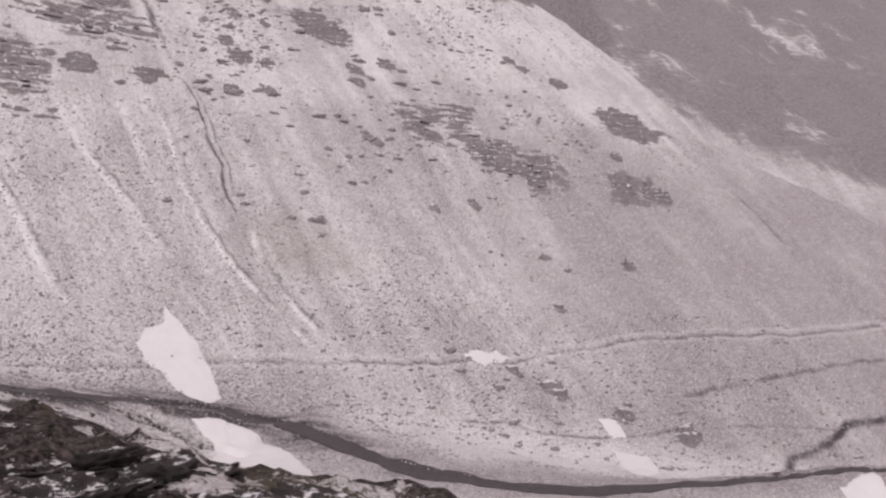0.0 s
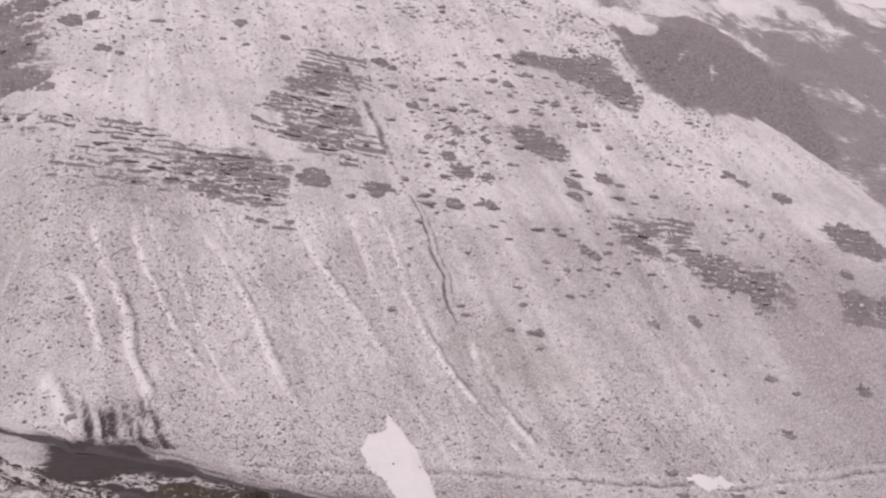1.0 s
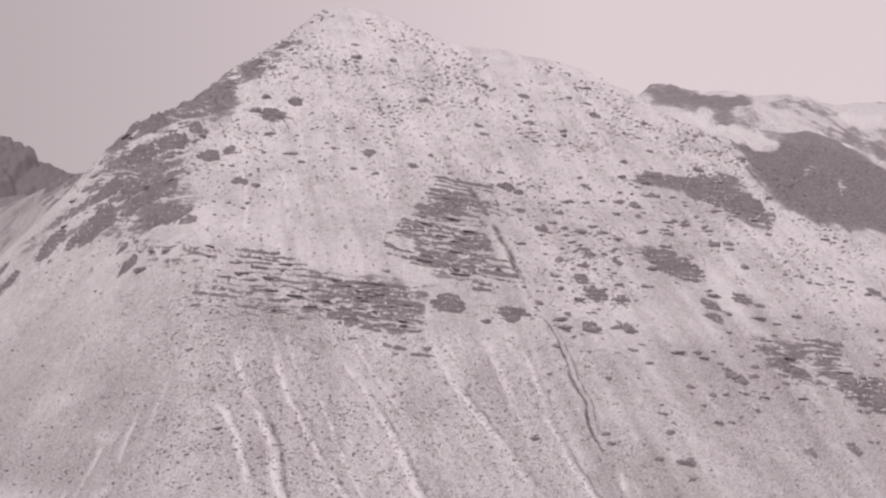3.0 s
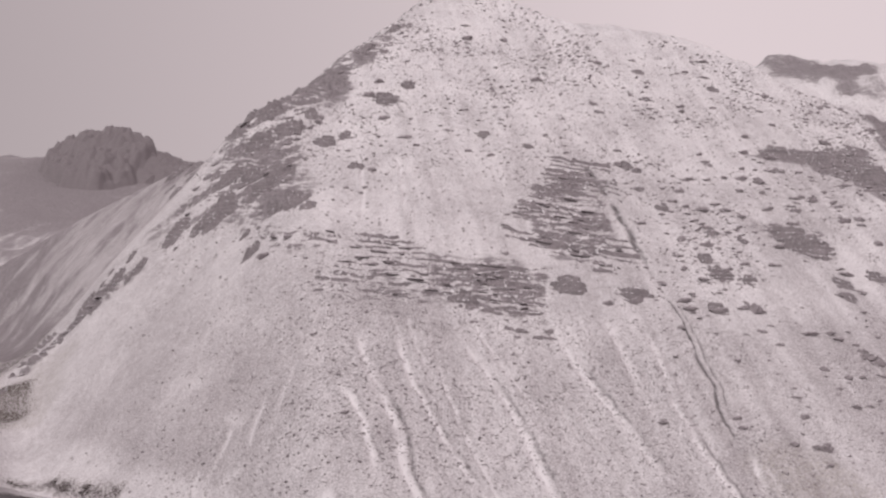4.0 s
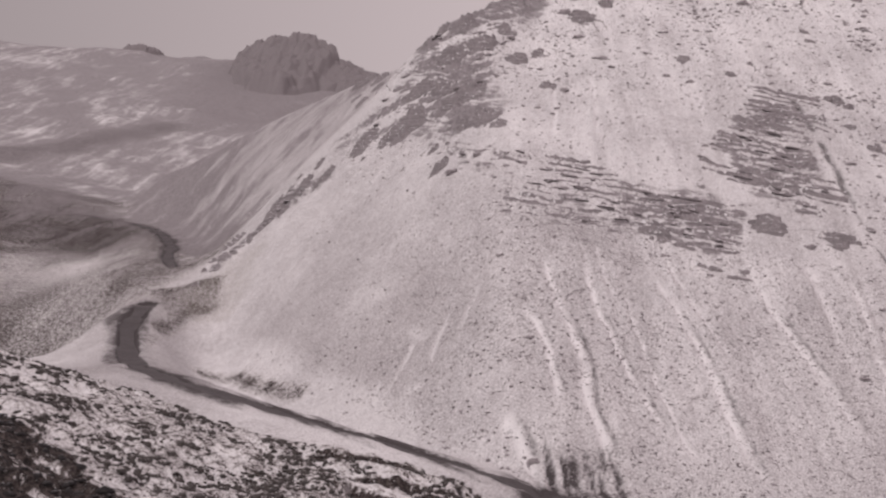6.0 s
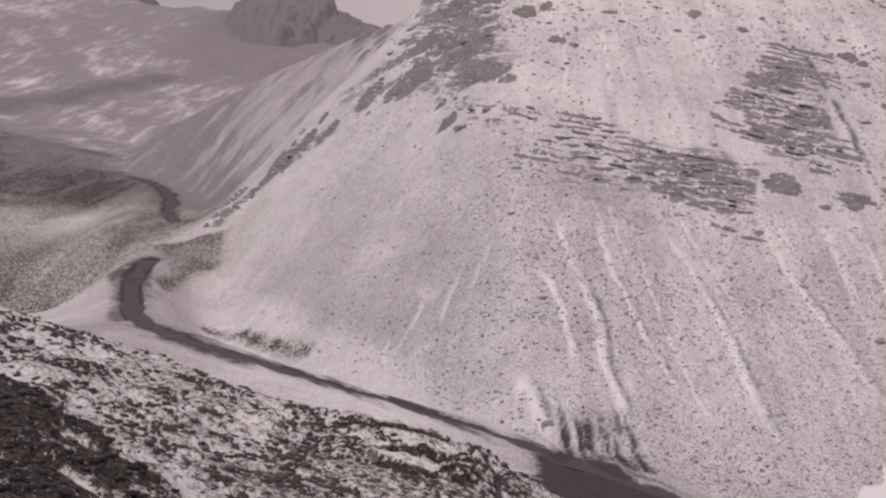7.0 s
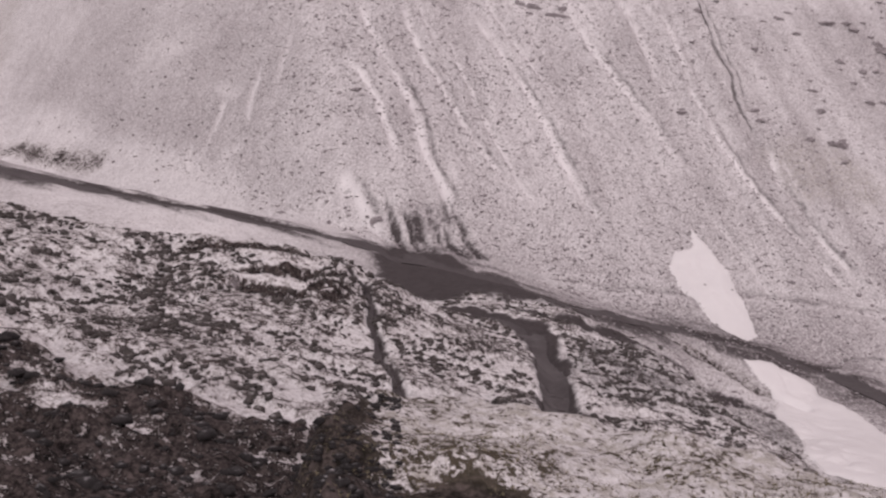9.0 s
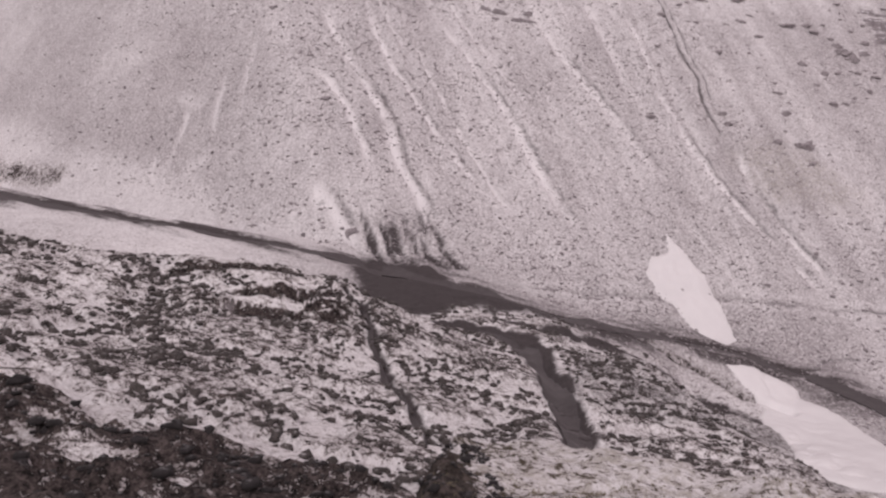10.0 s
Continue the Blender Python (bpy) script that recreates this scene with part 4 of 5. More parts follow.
for name, channels in (("cover", (ROCK, SNOW, WET_SHADE, 1 - BARE_DIM)), ("plants", (TURF, SERE, STONY, BEDDED))):
    layer = mesh.attributes.new(name, "FLOAT_COLOR", "POINT")
    layer.data.foreach_set("color", np.stack(channels, -1).astype(np.float32).ravel())
ground = tagged(new("ground", mesh), "steep mountain ground of grey scree and turf under thin fresh snow", "ground", kind="structure")


# ---- streams and old snow ----
def resample(line, step):
    out = []
    for (ax, ay), (bx, by) in zip([p[:2] for p in line], [p[:2] for p in line[1:]]):
        n = max(1, int(math.hypot(bx - ax, by - ay) / step))
        out += [(ax + (bx - ax) * i / n, ay + (by - ay) * i / n) for i in range(n)]
    return np.array(out + [line[-1][:2]], float)


def ribbon(line, half0, half1):
    p = resample(line, 1.2)
    for _ in range(6):
        p[1:-1] = (p[:-2] + 2 * p[1:-1] + p[2:]) / 4
    t = np.gradient(p, axis=0)
    t /= np.linalg.norm(t, axis=1, keepdims=True)
    side = np.stack([-t[:, 1], t[:, 0]], -1)
    s = np.linspace(0, 1, len(p))
    half = (half0 + (half1 - half0) * s) * (1 + 0.6 * fbm(p[:, 0], p[:, 1], 8, 4, 70))
    mid = land(p[:, 0], p[:, 1])
    for _ in range(4):
        mid[1:-1] = (mid[:-2] + mid[1:-1] + mid[2:]) / 3
    co = []
    for k in (-1, -0.6, -0.2, 0.2, 0.6, 1):
        q = p + side * (half * k)[:, None]
        z = np.maximum(land(q[:, 0], q[:, 1]), mid - 0.5) + 0.22 - 0.06 * (abs(k) == 1)
        co.append(np.stack([q[:, 0], q[:, 1], z], -1))
    co = np.stack(co, 1)
    i = np.arange(co.shape[0] * 6).reshape(-1, 6)
    faces = np.stack([i[:-1, :-1], i[:-1, 1:], i[1:, 1:], i[1:, :-1]], -1).reshape(-1, 4)
    return co.reshape(-1, 3), faces[:, ::-1]


def blanket(ring, step, thick, ragged, seed):
    """A layer that lies on the ground inside an outline, thinning to its ragged edge."""
    xs, ys = [p[0] for p in ring], [p[1] for p in ring]
    gx_, gy_ = np.arange(min(xs) - 3, max(xs) + 3, step), np.arange(min(ys) - 3, max(ys) + 3, step)
    x, y = np.meshgrid(gx_, gy_)
    d = inside(x + ragged * fbm(x, y, 5, 4, seed), y + ragged * fbm(x, y, 5, 4, seed + 5), ring)
    z = land(x.ravel(), y.ravel()).reshape(x.shape) + np.where(d > 0, 0.1 + thick * (1 - np.exp(-d / 1.2)), -0.4)
    keep = d > -step * 1.3
    i = np.arange(x.size).reshape(x.shape)
    ok = keep[:-1, :-1] & keep[:-1, 1:] & keep[1:, 1:] & keep[1:, :-1]
    f = np.stack([i[:-1, :-1], i[:-1, 1:], i[1:, 1:], i[1:, :-1]], -1)[ok]
    used, f = np.unique(f, return_inverse=True)
    return np.stack([x, y, z], -1).reshape(-1, 3)[used], f.reshape(-1, 4)


STREAM_LABELS = ("dark stream bending through the high snowy valley", "dark mountain stream winding down the snowy valley", "dark stream running along the foot of the scree", "dark side stream cutting through the tussock slope", "narrow brook between snow-covered tussocks")
for (name, line, a, b), label in zip(WATERS, STREAM_LABELS):
    tagged(new(name, smooth(sheet(name, *ribbon(line, a, b), WATER))), label, "stream", kind="structure")
SNOW_LABELS = ("tall white patch of old snow above the stream", "broad white tongue of old snow beside the stream", "small white snow patch beside the trail", "small white snow patch among boulders", "white snow patch lying in a hollow of the valley", "thin white snow patch beside the stream")
for n, (ring, label) in enumerate(zip(PATCHES, SNOW_LABELS)):
    tagged(new("snow_patch", smooth(sheet("snow_patch", *blanket(ring, 0.35, 0.5, 1.5, 80 + n), PACKED))), label, "snow patch", "patches of old snow")


# ---- rocks ----
def lump(seed, detail, knobs=0.12, flat=0.75):
    """One angular rock, about one metre across: a ball cut by planes, then roughened."""
    r = np.random.default_rng(seed)
    b = bmesh.new()
    bmesh.ops.create_icosphere(b, subdivisions=detail, radius=1.0)
    co = np.array([v.co[:] for v in b.verts])
    faces = np.array([[v.index for v in f.verts] for f in b.faces])
    b.free()
    cuts = r.normal(size=(13, 3))
    cuts /= np.linalg.norm(cuts, axis=1, keepdims=True)
    reach = r.uniform(0.26, 0.5, 13)
    dots = np.maximum(co @ cuts.T, 1e-3)
    radius = np.minimum((reach / dots).min(1), 0.62)
    rough = np.array([noise.fractal(Vector(c) * 2.6 + Vector((seed * 7.3, seed, 0)), 0.7, 2.0, 5) for c in co])
    co = co * (radius * (1 + knobs * rough))[:, None]
    return co * np.array([1.0, 1.0, flat]), faces


ROCK_FORMS = []
for k in range(7):
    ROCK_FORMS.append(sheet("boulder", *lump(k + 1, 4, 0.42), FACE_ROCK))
LABEL = {
    "crags": "dark jagged crag standing out of the snowy ridge",
    "upper": "grey snow-dusted outcrop high on the mountain face",
    "middle": "dark rock outcrop below the bedded cliff",
    "lower": "grey boulder lying on the snowy scree",
    "slabs": "broad dark slab of rock on the snowy slope",
}
CRAGS = ((-97, 440, 17.7, 0.6), (-110, 435, 15, 0.6), (-106, 453, 13.1, 0.8), (-120, 410, 16.4, 0.62), (-103, 406, 13.8, 0.6), (-85, 378, 14.9, 0.85), (-92, 381, 8.6, 0.7), (-140, 419, 14.5, 0.45), (-127, 411, 11.8, 0.5), (-78, 370, 8.3, 0.6), (-97, 412, 9.4, 0.6), (-110, 420, 14.4, 0.5), (-120, 426, 12.2, 0.7), (-80, 435, 12.4, 0.45), (-73, 441, 10, 0.4), (-65, 412, 8.1, 0.6), (-96, 358, 8.1, 0.8), (-57, 467, 16, 0.4), (-47, 477, 8.2, 0.8), (-87, 452, 10.4, 0.6), (-102, 377, 6.4, 0.7))
UPPER = ((-12, 438, 6.4, 0.54), (6, 431, 4.8, 0.5), (69, 495, 6.3, 0.45), (48, 410, 5.5, 0.62), (55, 398, 4.5, 1.0), (47, 429, 6.3, 0.69), (65, 413, 3.3, 0.71), (83, 440, 5.5, 0.45), (69, 423, 2.9, 1.0), (70, 386, 5.7, 0.38), (81, 383, 5.2, 0.67), (98, 409, 4.2, 0.44), (58, 378, 3.2, 0.93), (66, 377, 3.8, 0.67), (107, 520, 6.1, 0.6), (105, 533, 4.4, 0.86), (71, 529, 6.7, 0.55), (43, 474, 5.4, 0.5), (114, 442, 5.1, 0.6), (101, 431, 3.5, 0.71), (128, 408, 4.3, 0.56))
MIDDLE = ((34, 341, 11.6, 0.52), (13, 342, 11.2, 0.53), (-21, 327, 10.6, 0.6), (51, 339, 4.1, 0.64), (60, 341, 6.5, 0.44), (72, 344, 4.3, 0.91), (63, 368, 6.6, 0.47), (67, 361, 8.5, 0.48), (76, 359, 6.5, 0.34), (102, 333, 3.1, 0.88), (125, 374, 7.4, 0.47), (110, 367, 7.2, 0.35), (108, 359, 6.2, 0.53))
LOWER = ((72, 306, 3.1, 0.44), (72, 299, 3.0, 0.89), (89, 307, 3.2, 0.72), (87, 313, 2.1, 1.0), (52, 294, 2.1, 0.69), (65, 288, 2.1, 0.69), (73, 288, 3.9, 0.62), (116, 307, 4.4, 0.75), (133, 312, 5.1, 0.56), (105, 317, 2.0, 1.0), (203, 383, 8.2, 0.76), (205, 341, 4.9, 0.77), (185, 392, 5.3, 0.55), (189, 388, 5.8, 0.5), (143, 273, 5.6, 0.38), (177, 288, 4.9, 1.0), (114, 246, 4.9, 0.62), (98, 244, 3.3, 0.68), (106, 229, 2.9, 0.4), (100, 229, 1.4, 0.8))
PATCH_ROCKS = ((103, 390, 20, 0.35), (157, 450, 24, 0.4), (142, 459, 20, 0.35), (118, 457, 13, 0.4), (152, 333, 18, 0.4), (167, 331, 12, 0.4), (162, 324, 9, 0.4), (223, 362, 20, 0.3), (196, 324, 10, 0.4), (209, 323, 9, 0.4), (146, 353, 9, 0.4), (-203, 440, 12, 0.5), (-167, 427, 10, 0.5), (-184, 435, 9, 0.5), (-156, 417, 8, 0.5))
SLABS = ((213, 323, 8.6, 0.65), (198, 324, 8.5, 0.75), (156, 226, 8.0, 0.8), (124, 241, 7.7, 0.48), (141, 233, 5.3, 0.53))
rng = np.random.default_rng(5)


def terraced(x, y, z, bed, tilt, seed):
    """How far beds of rock step out of the slope: steep risers under treads that hold snow."""
    q = (z + tilt * x + 1.6 * fbm(x, y, 24, 3, seed) + 1.2 * fbm(x, y, 6, 3, seed + 1)) / bed
    level = np.floor(q)
    fr = q - level
    lip = 0.35 + 0.4 * hash2(level.astype(np.int64), (0 * level).astype(np.int64), seed)
    return bed * (step01(fr, lip, lip + 0.16) - fr)


def field_mesh(x, y, z, keep):
    """The faces of a height field where keep holds, about the middle of its foot."""
    i = np.arange(x.size).reshape(x.shape)
    ok = keep[:-1, :-1] | keep[:-1, 1:] | keep[1:, 1:] | keep[1:, :-1]
    f = np.stack([i[:-1, :-1], i[:-1, 1:], i[1:, 1:], i[1:, :-1]], -1)[ok]
    used, f = np.unique(f, return_inverse=True)
    return np.stack([x, y, z], -1).reshape(-1, 3)[used], f.reshape(-1, 4)


def outcrop_form(cx, cy, wide, tall, seed):
    """A broken knob of rock that grows out of the slope: its own fine height field about its foot."""
    step = max(0.3, wide / 52)
    gx_, gy_ = np.arange(-0.75 * wide, 0.75 * wide, step), np.arange(-0.62 * wide, 0.62 * wide, step)
    u, v = np.meshgrid(gx_, gy_)
    x, y = cx + u, cy + v
    r = np.hypot(u / (0.52 * wide), v / (0.44 * wide))
    r = r + 0.62 * fbm(x + 31 * seed, y, 0.5 * wide, 4, 200, 0.68) + 0.22 * fbm(x, y + 13 * seed, 2.2, 3, 205, 0.6)
    body = step01(1.0 - r, -0.05, 0.35)
    z0 = land(x.ravel(), y.ravel()).reshape(x.shape)
    bed = 1.1 + 0.06 * wide
    knob = 0.30 * wide * tall * step01(1.0 - r, 0.0, 0.8) + 0.10 * wide * tall * np.abs(fbm(x + 17 * seed, y, 0.35 * wide, 4, 210, 0.65))
    z = z0 - 0.5 + body * (0.6 + knob + 0.9 * terraced(x, y, z0 + knob, bed, 0.12, 220 + seed % 7) + 0.35 * fbm(x, y, 1.6, 3, 230))
    co, fa = field_mesh(x, y, z, body > 0.02)
    return co - np.array([cx, cy, float(land(cx, cy)[0])]), fa


def rock_face(ring, bed, tilt, seed, share, rag=7.0):
    """The bare beds of a cliff as one fine height field, out of the ground where share(x, y) is above 0."""
    xs, ys = [p[0] for p in ring], [p[1] for p in ring]
    x, y = np.meshgrid(np.arange(min(xs) - 4, max(xs) + 4, 0.45), np.arange(min(ys) - 4, max(ys) + 4, 0.4))
    z0 = land(x.ravel(), y.ravel()).reshape(x.shape)
    d = inside(x + rag * fbm(x, y, 13, 4, seed + 2, 0.6), y + rag * fbm(x, y, 11, 4, seed + 3, 0.6), ring)
    along_bed = (z0 + tilt * x + 1.6 * fbm(x, y, 24, 3, seed)) / bed
    patch = 1.15 * fbm(x * 0.5, 1.8 * along_bed, 3.4, 4, seed + 5, 0.62) + 0.45 * fbm(x, y, 11, 3, seed + 6)
    bare = share(x, y) + 0.95 * patch - 0.9 * step01(-d, -2.5, 2.5)
    body = step01(bare, -0.12, 0.18)
    z = z0 - 0.55 + body * (0.75 + 0.95 * terraced(x, y, z0, bed, tilt, seed) + 0.5 * fbm(x, y, 2.4, 3, seed + 8, 0.65))
    return field_mesh(x, y, z, body > 0.02)


def grown_rock(x, y, wide, tall, seed, label, group):
    ob = tagged(new("rock_outcrop", sheet("rock_outcrop", *outcrop_form(x, y, wide, tall, seed), CRAG_ROCK)), label, "rock outcrop", group)
    ob.location = (x, y, float(land(x, y)[0]))
    return ob


def set_rock(name, form_mesh, x, y, wide, tall, label, group, sink=0.3):
    ob = tagged(new(name, form_mesh), label, "boulder" if name == "boulder" else "rock outcrop", group)
    ob.location = (x, y, float(land(x, y)[0]) + wide * max(tall, 0.4) * (0.2 - sink))
    ob.rotation_euler = (rng.uniform(-0.25, 0.25), rng.uniform(-0.25, 0.25), rng.uniform(-0.5, 0.5) + math.pi * rng.integers(0, 2))
    ob.scale = (wide * 1.25, wide * 0.75, wide * max(tall, 0.4) * 1.35)
    return ob


for name, rows, key in (("rock_outcrop", CRAGS, "crags"), ("rock_outcrop", UPPER, "upper"), ("rock_outcrop", MIDDLE, "middle"), ("boulder", LOWER, "lower"), ("rock_outcrop", SLABS, "slabs"), ("rock_outcrop", PATCH_ROCKS, "slabs")):
    for n, (x, y, wide, tall) in enumerate(rows):
        if wide >= 4.5:
            grown_rock(x, y, wide * (0.95 if key == "crags" else 1.1), tall, n + 40 * len(key), LABEL[key], "rocks on the mountain face")
        else:
            set_rock(name, ROCK_FORMS[n % 7], x, y, wide, tall, LABEL[key], "rocks on the mountain face")

# the far crag at the valley head and a smaller one on its rim
def crag_form(cx, cy, rx, ry, tall, seed, knobs):
    """A steep-sided crag that grows out of the ground: its own fine height field."""
    u, v = np.meshgrid(np.linspace(-1.25, 1.25, 110), np.linspace(-1.25, 1.25, 80))
    x, y = cx + u * rx, cy + v * ry
    r = np.hypot(u, v) + 0.22 * fbm(x, y, 0.5 * rx, 4, seed, 0.6)
    body = step01(1.0 - r, 0.0, 0.28) * (0.8 + 0.2 * step01(1.0 - r, 0.2, 0.8))
    for kx, size, high_by in knobs:
        body = np.maximum(body, high_by * step01(1 - np.hypot((u - kx) / size, v / 0.5) + 0.2 * fbm(x, y, 0.2 * rx, 3, seed + 3), 0.0, 0.5))
    z = land(x.ravel(), y.ravel()).reshape(x.shape) - 5 + body * tall * (1 + 0.5 * fbm(x, y, 0.3 * rx, 5, seed + 5, 0.7)) + 9 * body * np.abs(fbm(x, y, 9, 3, seed + 7))
    i = np.arange(x.size).reshape(x.shape)
    return np.stack([x, y, z], -1).reshape(-1, 3), np.stack([i[:-1, :-1], i[:-1, 1:], i[1:, 1:], i[1:, :-1]], -1).reshape(-1, 4)


HEAD = ((-478, 1250, 64, 125, 31, 140, ((-0.85, 0.3, 0.72), (0.95, 0.4, 0.4)), "dark rounded crag standing at the snowy valley head"),
        (-375, 1262, 85, 60, 15, 150, ((0.5, 0.4, 0.8),), "low dark shoulder of the valley head crag"),
        (-703, 1285, 34, 36, 11, 160, ((0.5, 0.3, 0.6),), "small dark crag on the rim of the valley head"))
for cx, cy, rx, ry, tall, seed, knobs, label in HEAD:
    tagged(new("rock_outcrop", sheet("rock_outcrop", *crag_form(cx, cy, rx, ry, tall, seed, knobs), HEAD_ROCK)), label, "rock outcrop", "crags of the valley head")

# slabs of the bedded cliffs: beds that run along the slope, broken into blocks
def slab_form(seed):
    """A long broken slab, one metre each way: flat beds above and below, a rough front, ragged ends."""
    r = np.random.default_rng(seed)
    us = np.linspace(-0.5, 0.5, 7)
    end = 1 - 0.55 * np.abs(us * 2) ** 3
    co, fa = [], []
    for k, u in enumerate(us):
        reach, tall, lift = 0.5 * end[k] * r.uniform(0.7, 1.15), 0.5 * end[k] * r.uniform(0.7, 1.2), r.uniform(-0.12, 0.12)
        shift = r.uniform(-0.03, 0.03)
        for v, z in ((-reach, -tall), (-reach * r.uniform(0.85, 1.1), tall * r.uniform(0.3, 0.9)), (-reach * 0.6, tall), (0.5, tall * 0.9), (0.5, -tall)):
            co.append((u + shift, v, z + lift))
    for k in range(6):
        for m in range(5):
            a, b = k * 5 + m, k * 5 + (m + 1) % 5
            fa += [(a, a + 5, b + 5), (a, b + 5, b)]
    for k in (0, 30):
        fa += [(k, k + 1, k + 2), (k, k + 2, k + 3), (k, k + 3, k + 4)]
    return np.array(co), np.array(fa)


SLAB_FORMS = [sheet("slab", *slab_form(k + 71), SLAB_ROCK) for k in range(10)]


def bedded_cliff(label, ring, bed, tilt, seed, share, count, rag=7.0):
    """A cliff: its bedded face, and the blocks that stand out of it."""
    cx, cy = ring[0]
    foot = np.array([cx, cy, float(land(cx, cy)[0])])
    base = tagged(new("cliff"), label, "cliff", "cliffs of the mountain")
    base.location = foot
    co, fa = rock_face(ring, bed, tilt, seed, share, rag)
    face = tagged(new("rock_face", sheet("rock_face", co - foot, fa, SLAB_ROCK)), "bare bedded rock with snow on its ledges", kind="stuff")
    face.parent = base
    done = 0
    while done < count:
        px, py = np.array([rng.uniform(min(p[0] for p in ring), max(p[0] for p in ring))]), np.array([rng.uniform(min(p[1] for p in ring), max(p[1] for p in ring))])
        if inside(px, py, ring)[0] < 2.5 or float(share(px, py)[0]) + 0.5 * float(fbm(px, py, 10, 3, seed + 9)[0]) < rng.uniform(-0.2, 0.6):
            continue
        x, y, long, thick = float(px[0]), float(py[0]), rng.uniform(1.6, 6.0), rng.uniform(0.5, 1.3)
        slab = new("slab", SLAB_FORMS[rng.integers(10)])
        slab.parent = base
        slab.location = (x - cx, y - cy, float(land(x, y)[0]) - foot[2] + 0.15)
        slab.rotation_euler = (rng.uniform(-0.2, 0.2), math.atan(tilt) + rng.uniform(-0.08, 0.08), 0.2 + rng.uniform(-0.25, 0.25))
        slab.scale = (long, rng.uniform(1.2, 2.2), thick)
        done += 1
    return base


def band_share(x, y):
    upper = 0.5 * np.exp(-(((x + 41) / 11) ** 2 + ((y - 355) / 6) ** 2))
    middle = 0.5 * np.exp(-(((x + 44) / 20) ** 2 + ((y - 341) / 8) ** 2))
    lower = 0.4 * np.exp(-(((x + 52) / 12) ** 2 + ((y - 322) / 4) ** 2))
    return -0.10 + 0.55 * step01(x, -40, -16) + 0.25 * step01(x, -22, -8) * step01(350 - y, 0, 8) + upper + middle + lower


def cliff_share(x, y):
    return 0.04 + 0.6 * step01(y, 392, 404) * step01(x, 8, 18) + 0.35 * np.exp(-(((y - 366) / 6) ** 2)) + 0.12 * step01(x, 10, 25)


bedded_cliff("long bedded cliff of grey slabs with snow on its ledges", BAND, 2.4, 0.10, 240, band_share, 60)
bedded_cliff("broken bedded cliff beside a dark stony gully", ((-10, 371), (-4, 380), (3, 396), (11, 412), (18, 422), (31, 424), (33, 400), (35, 376), (36, 358), (24, 352), (8, 357), (0, 362)), 2.9, 0.2, 260, cliff_share, 36)
bedded_cliff("dark bedded outcrop low on the snowy face", OUTCROP, 2.2, 0.12, 280, lambda x, y: 0.05 + 0.4 * step01(y, 326, 334) * step01(x, 136, 146), 24)
bedded_cliff("dark rocky spur running down to the stream", SPUR, 3.0, -0.1, 300, lambda x, y: 0.2 + 0 * x, 14, 4.0)
bedded_cliff("dark rock rib below the east shoulder", RIB, 3.0, 0.2, 320, lambda x, y: 0.1 + 0.3 * step01(x, 125, 150), 14)
bedded_cliff("jagged dark rocks along the west ridge", RIDGE, 3.2, -0.3, 340, lambda x, y: -0.2 + 0 * x, 20, 10.0)
# crags along the west ridge and its spur
for line, count, size in ((((-124, 440), (-112, 468), (-92, 502), (-68, 530)), 12, (4, 8)), (((-202, 612), (-180, 580), (-160, 545), (-145, 515), (-132, 488)), 18, (7, 13)), (((-204, 402), (-198, 425), (-180, 430), (-164, 424), (-150, 414)), 16, (3, 6.5)), (((108, 460), (135, 455), (158, 462), (160, 436)), 10, (4, 8))):
    p = resample(line, 1.0)
    for n in range(count):
        x, y = p[rng.integers(len(p))] + rng.normal(0, 5, 2)
        grown_rock(x, y, rng.uniform(*size), rng.uniform(0.5, 0.9), n + 7 * count, LABEL["crags"], "crags of the ridge")

# clusters of small outcrops on the open face
for n in range(80):
    while True:
        x, y = rng.uniform(44, 140), rng.uniform(325, 445)
        if float(fbm(np.array([x]), np.array([y]), 16, 3, 183)[0]) > rng.uniform(-0.05, 0.35):
            break
    set_rock("rock_outcrop", ROCK_FORMS[n % 7], x, y, 1.8 + 3.2 * rng.random() ** 1.7, rng.uniform(0.4, 0.6), "small dark outcrop in a cluster on the snowy face", "clustered outcrops", 0.35)

# middling boulders that can still be told apart
for n in range(220):
    while True:
        x, y = rng.uniform(-130, 190), rng.uniform(228, 560)
        z = float(land(x, y)[0])
        dense = 0.25 + 0.75 * (z > 150) + 0.6 * (x > 60 and y < 265) + 1.2 * (x > 40 and 290 < y < 450)
        if rng.random() < dense * 0.7 and float(vnoise(np.array([x / 20]), np.array([y / 20]), 90)[0]) > 0.42:
            break
    wide = (0.9 + 2.4 * rng.random() ** 2) * (1.5 if z > 150 else 1.0)
    set_rock("boulder", ROCK_FORMS[n % 7], x, y, wide, rng.uniform(0.45, 0.8), "small grey boulder lying on the snowy mountain face", "boulders on the mountain face", 0.2)

# boulders among the streams at the foot of the face
for n in range(46):
    while True:
        x, y = rng.uniform(84, 165), rng.uniform(212, 250)
        if float(fbm(np.array([x]), np.array([y]), 14, 3, 184)[0]) > rng.uniform(-0.1, 0.3) and float(along(np.array([x]), np.array([y]), RIVER)[0][0]) > 6:
            break
    set_rock("boulder", ROCK_FORMS[n % 7], x, y, 0.9 + 1.7 * rng.random() ** 2, rng.uniform(0.45, 0.8), "small grey boulder on the snowy valley floor", "boulders at the foot of the face", 0.2)


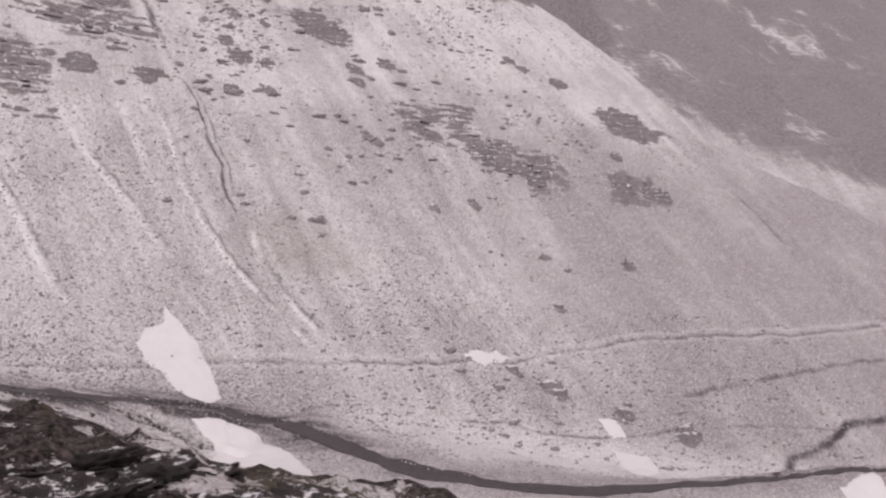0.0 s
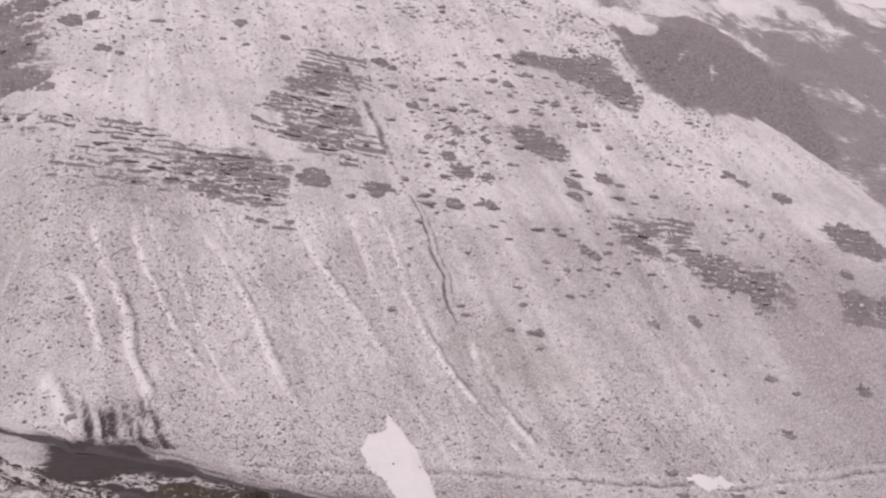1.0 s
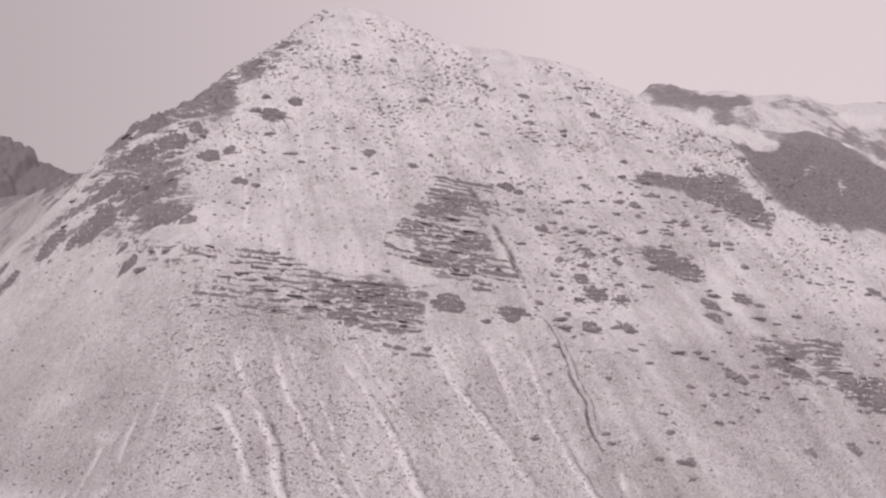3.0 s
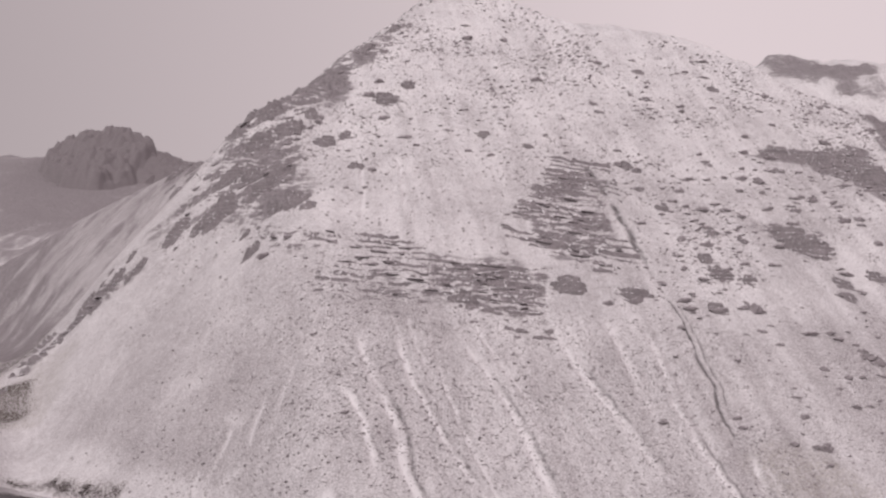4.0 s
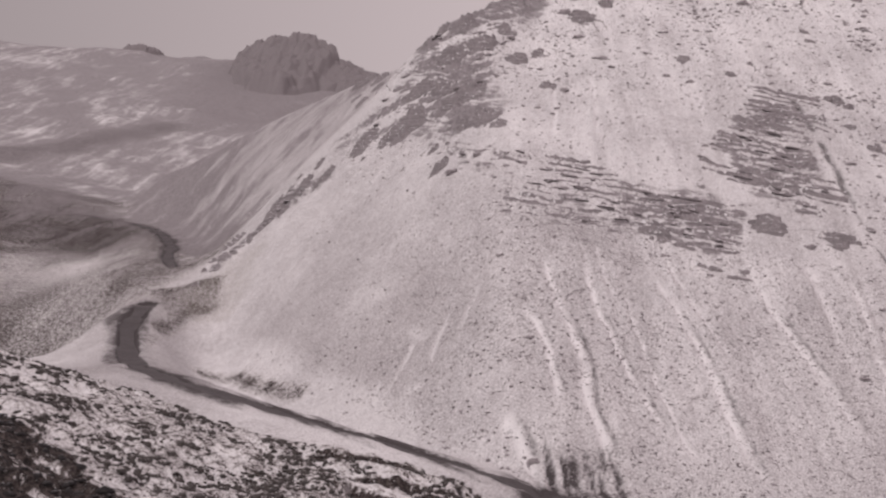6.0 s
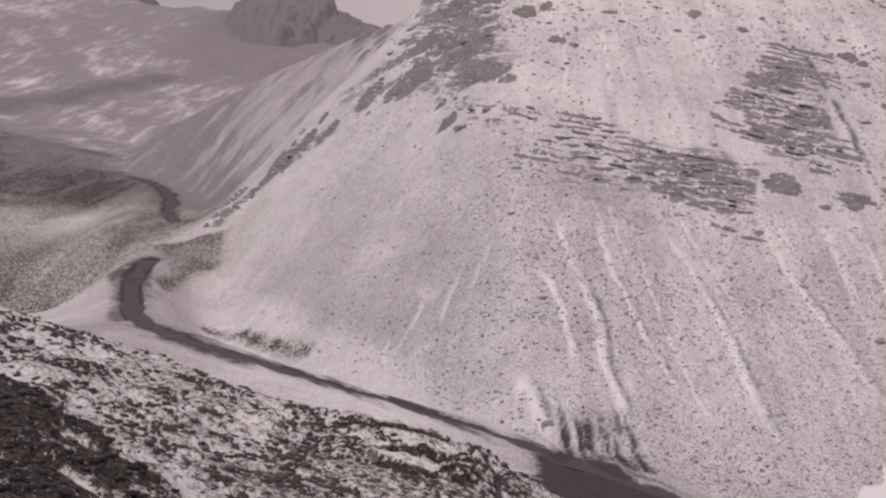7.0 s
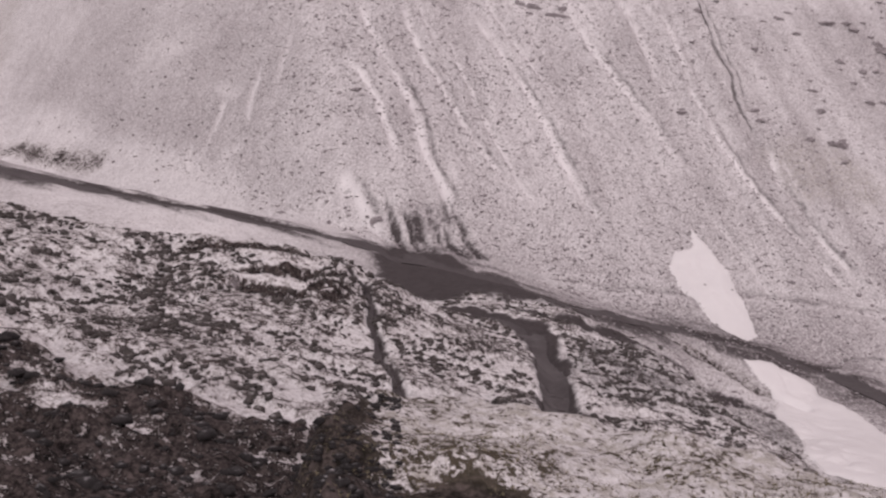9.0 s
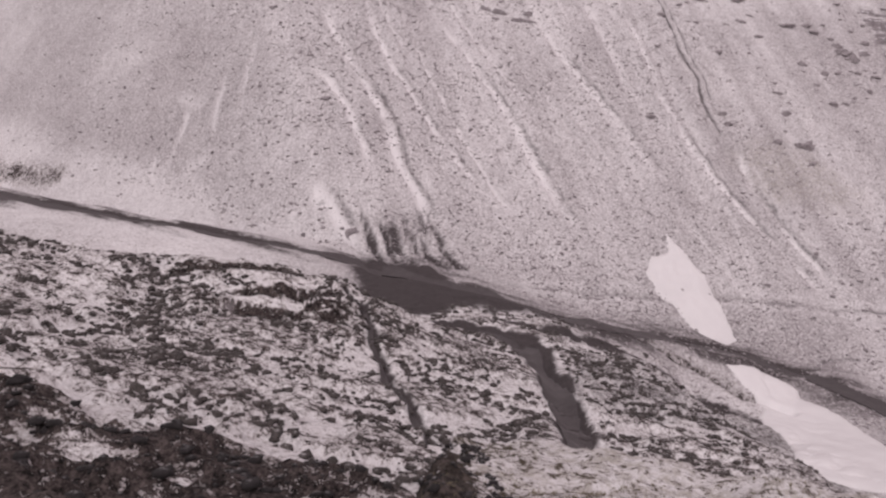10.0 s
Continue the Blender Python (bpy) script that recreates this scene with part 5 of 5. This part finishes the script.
def strewn(name, count, place, size, mat, forms, label, category, flat=(0.4, 0.8)):
    """Very many stones or tufts in one mesh."""
    co, fa, base = [], [], 0
    xs, ys = place(count)
    zs = land(xs, ys)
    for x, y, z in zip(xs, ys, zs):
        v, f = forms[rng.integers(len(forms))]
        a, s = rng.uniform(0, 6.3), size[0] + (size[1] - size[0]) * rng.random() ** 2
        c, d = math.cos(a) * s, math.sin(a) * s
        h = s * rng.uniform(*flat)
        co.append(np.stack([x + v[:, 0] * c - v[:, 1] * d, y + v[:, 0] * d + v[:, 1] * c, z + v[:, 2] * h + 0.06 * s], -1))
        fa.append(f + base)
        base += len(v)
    me = sheet(name, np.concatenate(co), np.concatenate(fa), mat)
    return tagged(new(name, me), label, category, kind="stuff")


def chip(seed):
    """A small angular stone."""
    v, f = lump(seed, 1, 0.1, 1.0)
    r = np.random.default_rng(seed)
    v = v * (0.9 + 0.5 * r.random((len(v), 1))) * np.array([1.0, r.uniform(0.45, 0.9), r.uniform(0.6, 1.0)])
    return v, f


CHIPS = [chip(k + 20) for k in range(12)]


def thinned(x0, x1, y0, y1, keep):
    def place(count):
        xs, ys = np.zeros(0), np.zeros(0)
        while len(xs) < count:
            x, y = rng.uniform(x0, x1, 8000), rng.uniform(y0, y1, 8000)
            ok = rng.random(8000) < keep(x, y)
            xs, ys = np.r_[xs, x[ok]], np.r_[ys, y[ok]]
        return xs[:count], ys[:count]
    return place


def on_scree(x, y):
    d, _ = along(x, y, ((-60, 260), (-42, 268)))
    field = step01(fbm(x, y, 30, 3, 92), -0.35, 0.4) * 0.5 + 0.9 * np.exp(-((d / 14) ** 2)) + 0.35 * (y > 400) + 1.1 * (x > 60) * (y < 270)
    return field * (peak_form(x, y) - plane(x, y, 9.1, -0.261, -0.097) > -4)


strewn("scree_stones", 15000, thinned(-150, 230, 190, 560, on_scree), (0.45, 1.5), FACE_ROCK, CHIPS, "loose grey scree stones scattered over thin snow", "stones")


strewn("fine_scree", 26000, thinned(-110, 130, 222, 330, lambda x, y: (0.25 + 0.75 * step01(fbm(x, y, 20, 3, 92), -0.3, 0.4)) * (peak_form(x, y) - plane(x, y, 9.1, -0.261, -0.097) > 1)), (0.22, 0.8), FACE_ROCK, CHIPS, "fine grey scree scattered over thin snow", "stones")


def on_crags(x, y):
    z = form(x, y)
    field = np.maximum(step01(z, 130, 185), 0.8 * step01(x, 35, 60) * step01(y, 300, 350))
    return field * step01(fbm(x, y, 24, 4, 93, 0.6), -0.15, 0.35) * (peak_form(x, y) > z - 6)


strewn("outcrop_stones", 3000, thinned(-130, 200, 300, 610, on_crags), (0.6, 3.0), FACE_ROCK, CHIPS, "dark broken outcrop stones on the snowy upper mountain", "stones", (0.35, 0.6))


def on_near(x, y):
    return step01(fbm(x, y * 1.25, 3.0, 3, 8) + 0.35 * fbm(x, y, 14, 2, 9), -0.1, 0.3) * (inside(x, y, POOL) < -1.5) * (inside(x, y, REACH) < -0.7) * step01(along(x, y, FORK)[0], 2, 4) * step01(y - 95 - 0.75 * np.maximum(-x - 62, 0), -3, 3)


strewn("tussocks", 15000, thinned(-125, 6, 78, 205, on_near), (0.25, 1.3), TUSSOCK, CHIPS, "dark tussocks and wet stones poking through snow", "tussocks", (0.5, 0.95))
strewn("dark_stones", 3600, thinned(-125, -47, 50, 140, lambda x, y: step01(92 + 0.75 * np.maximum(-x - 62, 0) - y + 5 * fbm(x, y, 9, 4, 12), -2, 3) * step01(fbm(x * 0.30 + 0.1 * y, y * 0.95, 2.6, 4, 13, 0.58), -0.2, 0.05)), (0.3, 1.5), SOD, CHIPS, "dark wet stones and sods on the foreground slope", "stones", (0.35, 0.7))

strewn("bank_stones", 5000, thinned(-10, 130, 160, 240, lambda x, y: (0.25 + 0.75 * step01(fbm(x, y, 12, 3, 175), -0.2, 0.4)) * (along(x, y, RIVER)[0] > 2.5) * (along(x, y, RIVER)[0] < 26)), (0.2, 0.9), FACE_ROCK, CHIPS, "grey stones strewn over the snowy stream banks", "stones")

strewn("turf_clods", 1600, thinned(-49, -43.5, 38, 79, lambda x, y: 0.3 + 0.7 * step01(fbm(x, y, 3, 3, 179), -0.2, 0.3)), (0.15, 0.6), SOD, CHIPS, "dark turf clods on the steep side of the knoll", "clods", (0.4, 0.8))

# broad dark rocks bedded in the near knoll
NEAR_FORMS = [sheet("knoll_rock", *lump(k + 31, 4, 0.45), NEAR_ROCK) for k in range(5)]
for n in range(140):
    while True:
        x, y = rng.uniform(-9, 27), rng.uniform(16, 49)
        if 0.5 < float(inside(np.array([x]), np.array([y]), ((-9.5, 24), (-8.5, 48), (-6, 49), (9.5, 39), (23, 30), (32, 16), (12, 12)))[0]):
            break
    wide = 0.7 + 2.3 * rng.random() ** 1.6
    ob = tagged(new("knoll_rock", NEAR_FORMS[n % 5]), "broad dark rock bedded in the near snowy knoll", "rock", "rocks of the near knoll")
    ob.location = (x, y, float(land(x, y)[0]) - 0.08 * wide)
    ob.rotation_euler = (rng.uniform(-0.3, 0.3), rng.uniform(-0.3, 0.3), rng.uniform(0, 6.3))
    ob.scale = (wide * 1.4, wide * 1.1, wide * 0.5)


def tuft(seed):
    r = np.random.default_rng(seed)
    co, fa = [], []
    for k in range(9):
        a, lean, tall, wide = r.uniform(0, 6.3), r.uniform(0.25, 0.8), r.uniform(0.5, 1.0), 0.05
        c, s = math.cos(a), math.sin(a)
        b = len(co)
        co += [(-s * wide, c * wide, -0.1), (s * wide, -c * wide, -0.1), (c * lean * tall, s * lean * tall, tall * 0.8)]
        fa.append((b, b + 1, b + 2))
    return np.array(co), np.array(fa)


strewn("grass_tufts", 7000, thinned(-48, -16, 40, 69, lambda x, y: step01(fbm(x, y, 3.2, 4, 15, 0.6), -0.3, 0.3)), (0.14, 0.34), GRASS, [tuft(k) for k in range(5)], "dry yellowish grass tufts in thin snow", "grass", (0.35, 0.7))



# darker stones sprinkled over the lower scree
strewn("strewn_stones", 2400, thinned(-165, 60, 222, 345, lambda x, y: (0.3 + 0.7 * step01(fbm(x, y, 16, 3, 315), -0.25, 0.3)) * (peak_form(x, y) - plane(x, y, 9.1, -0.261, -0.097) > 1)), (0.4, 1.05), CRAG_ROCK, CHIPS, "dark stones sprinkled over the snowy lower scree", "stones", (0.5, 0.9))
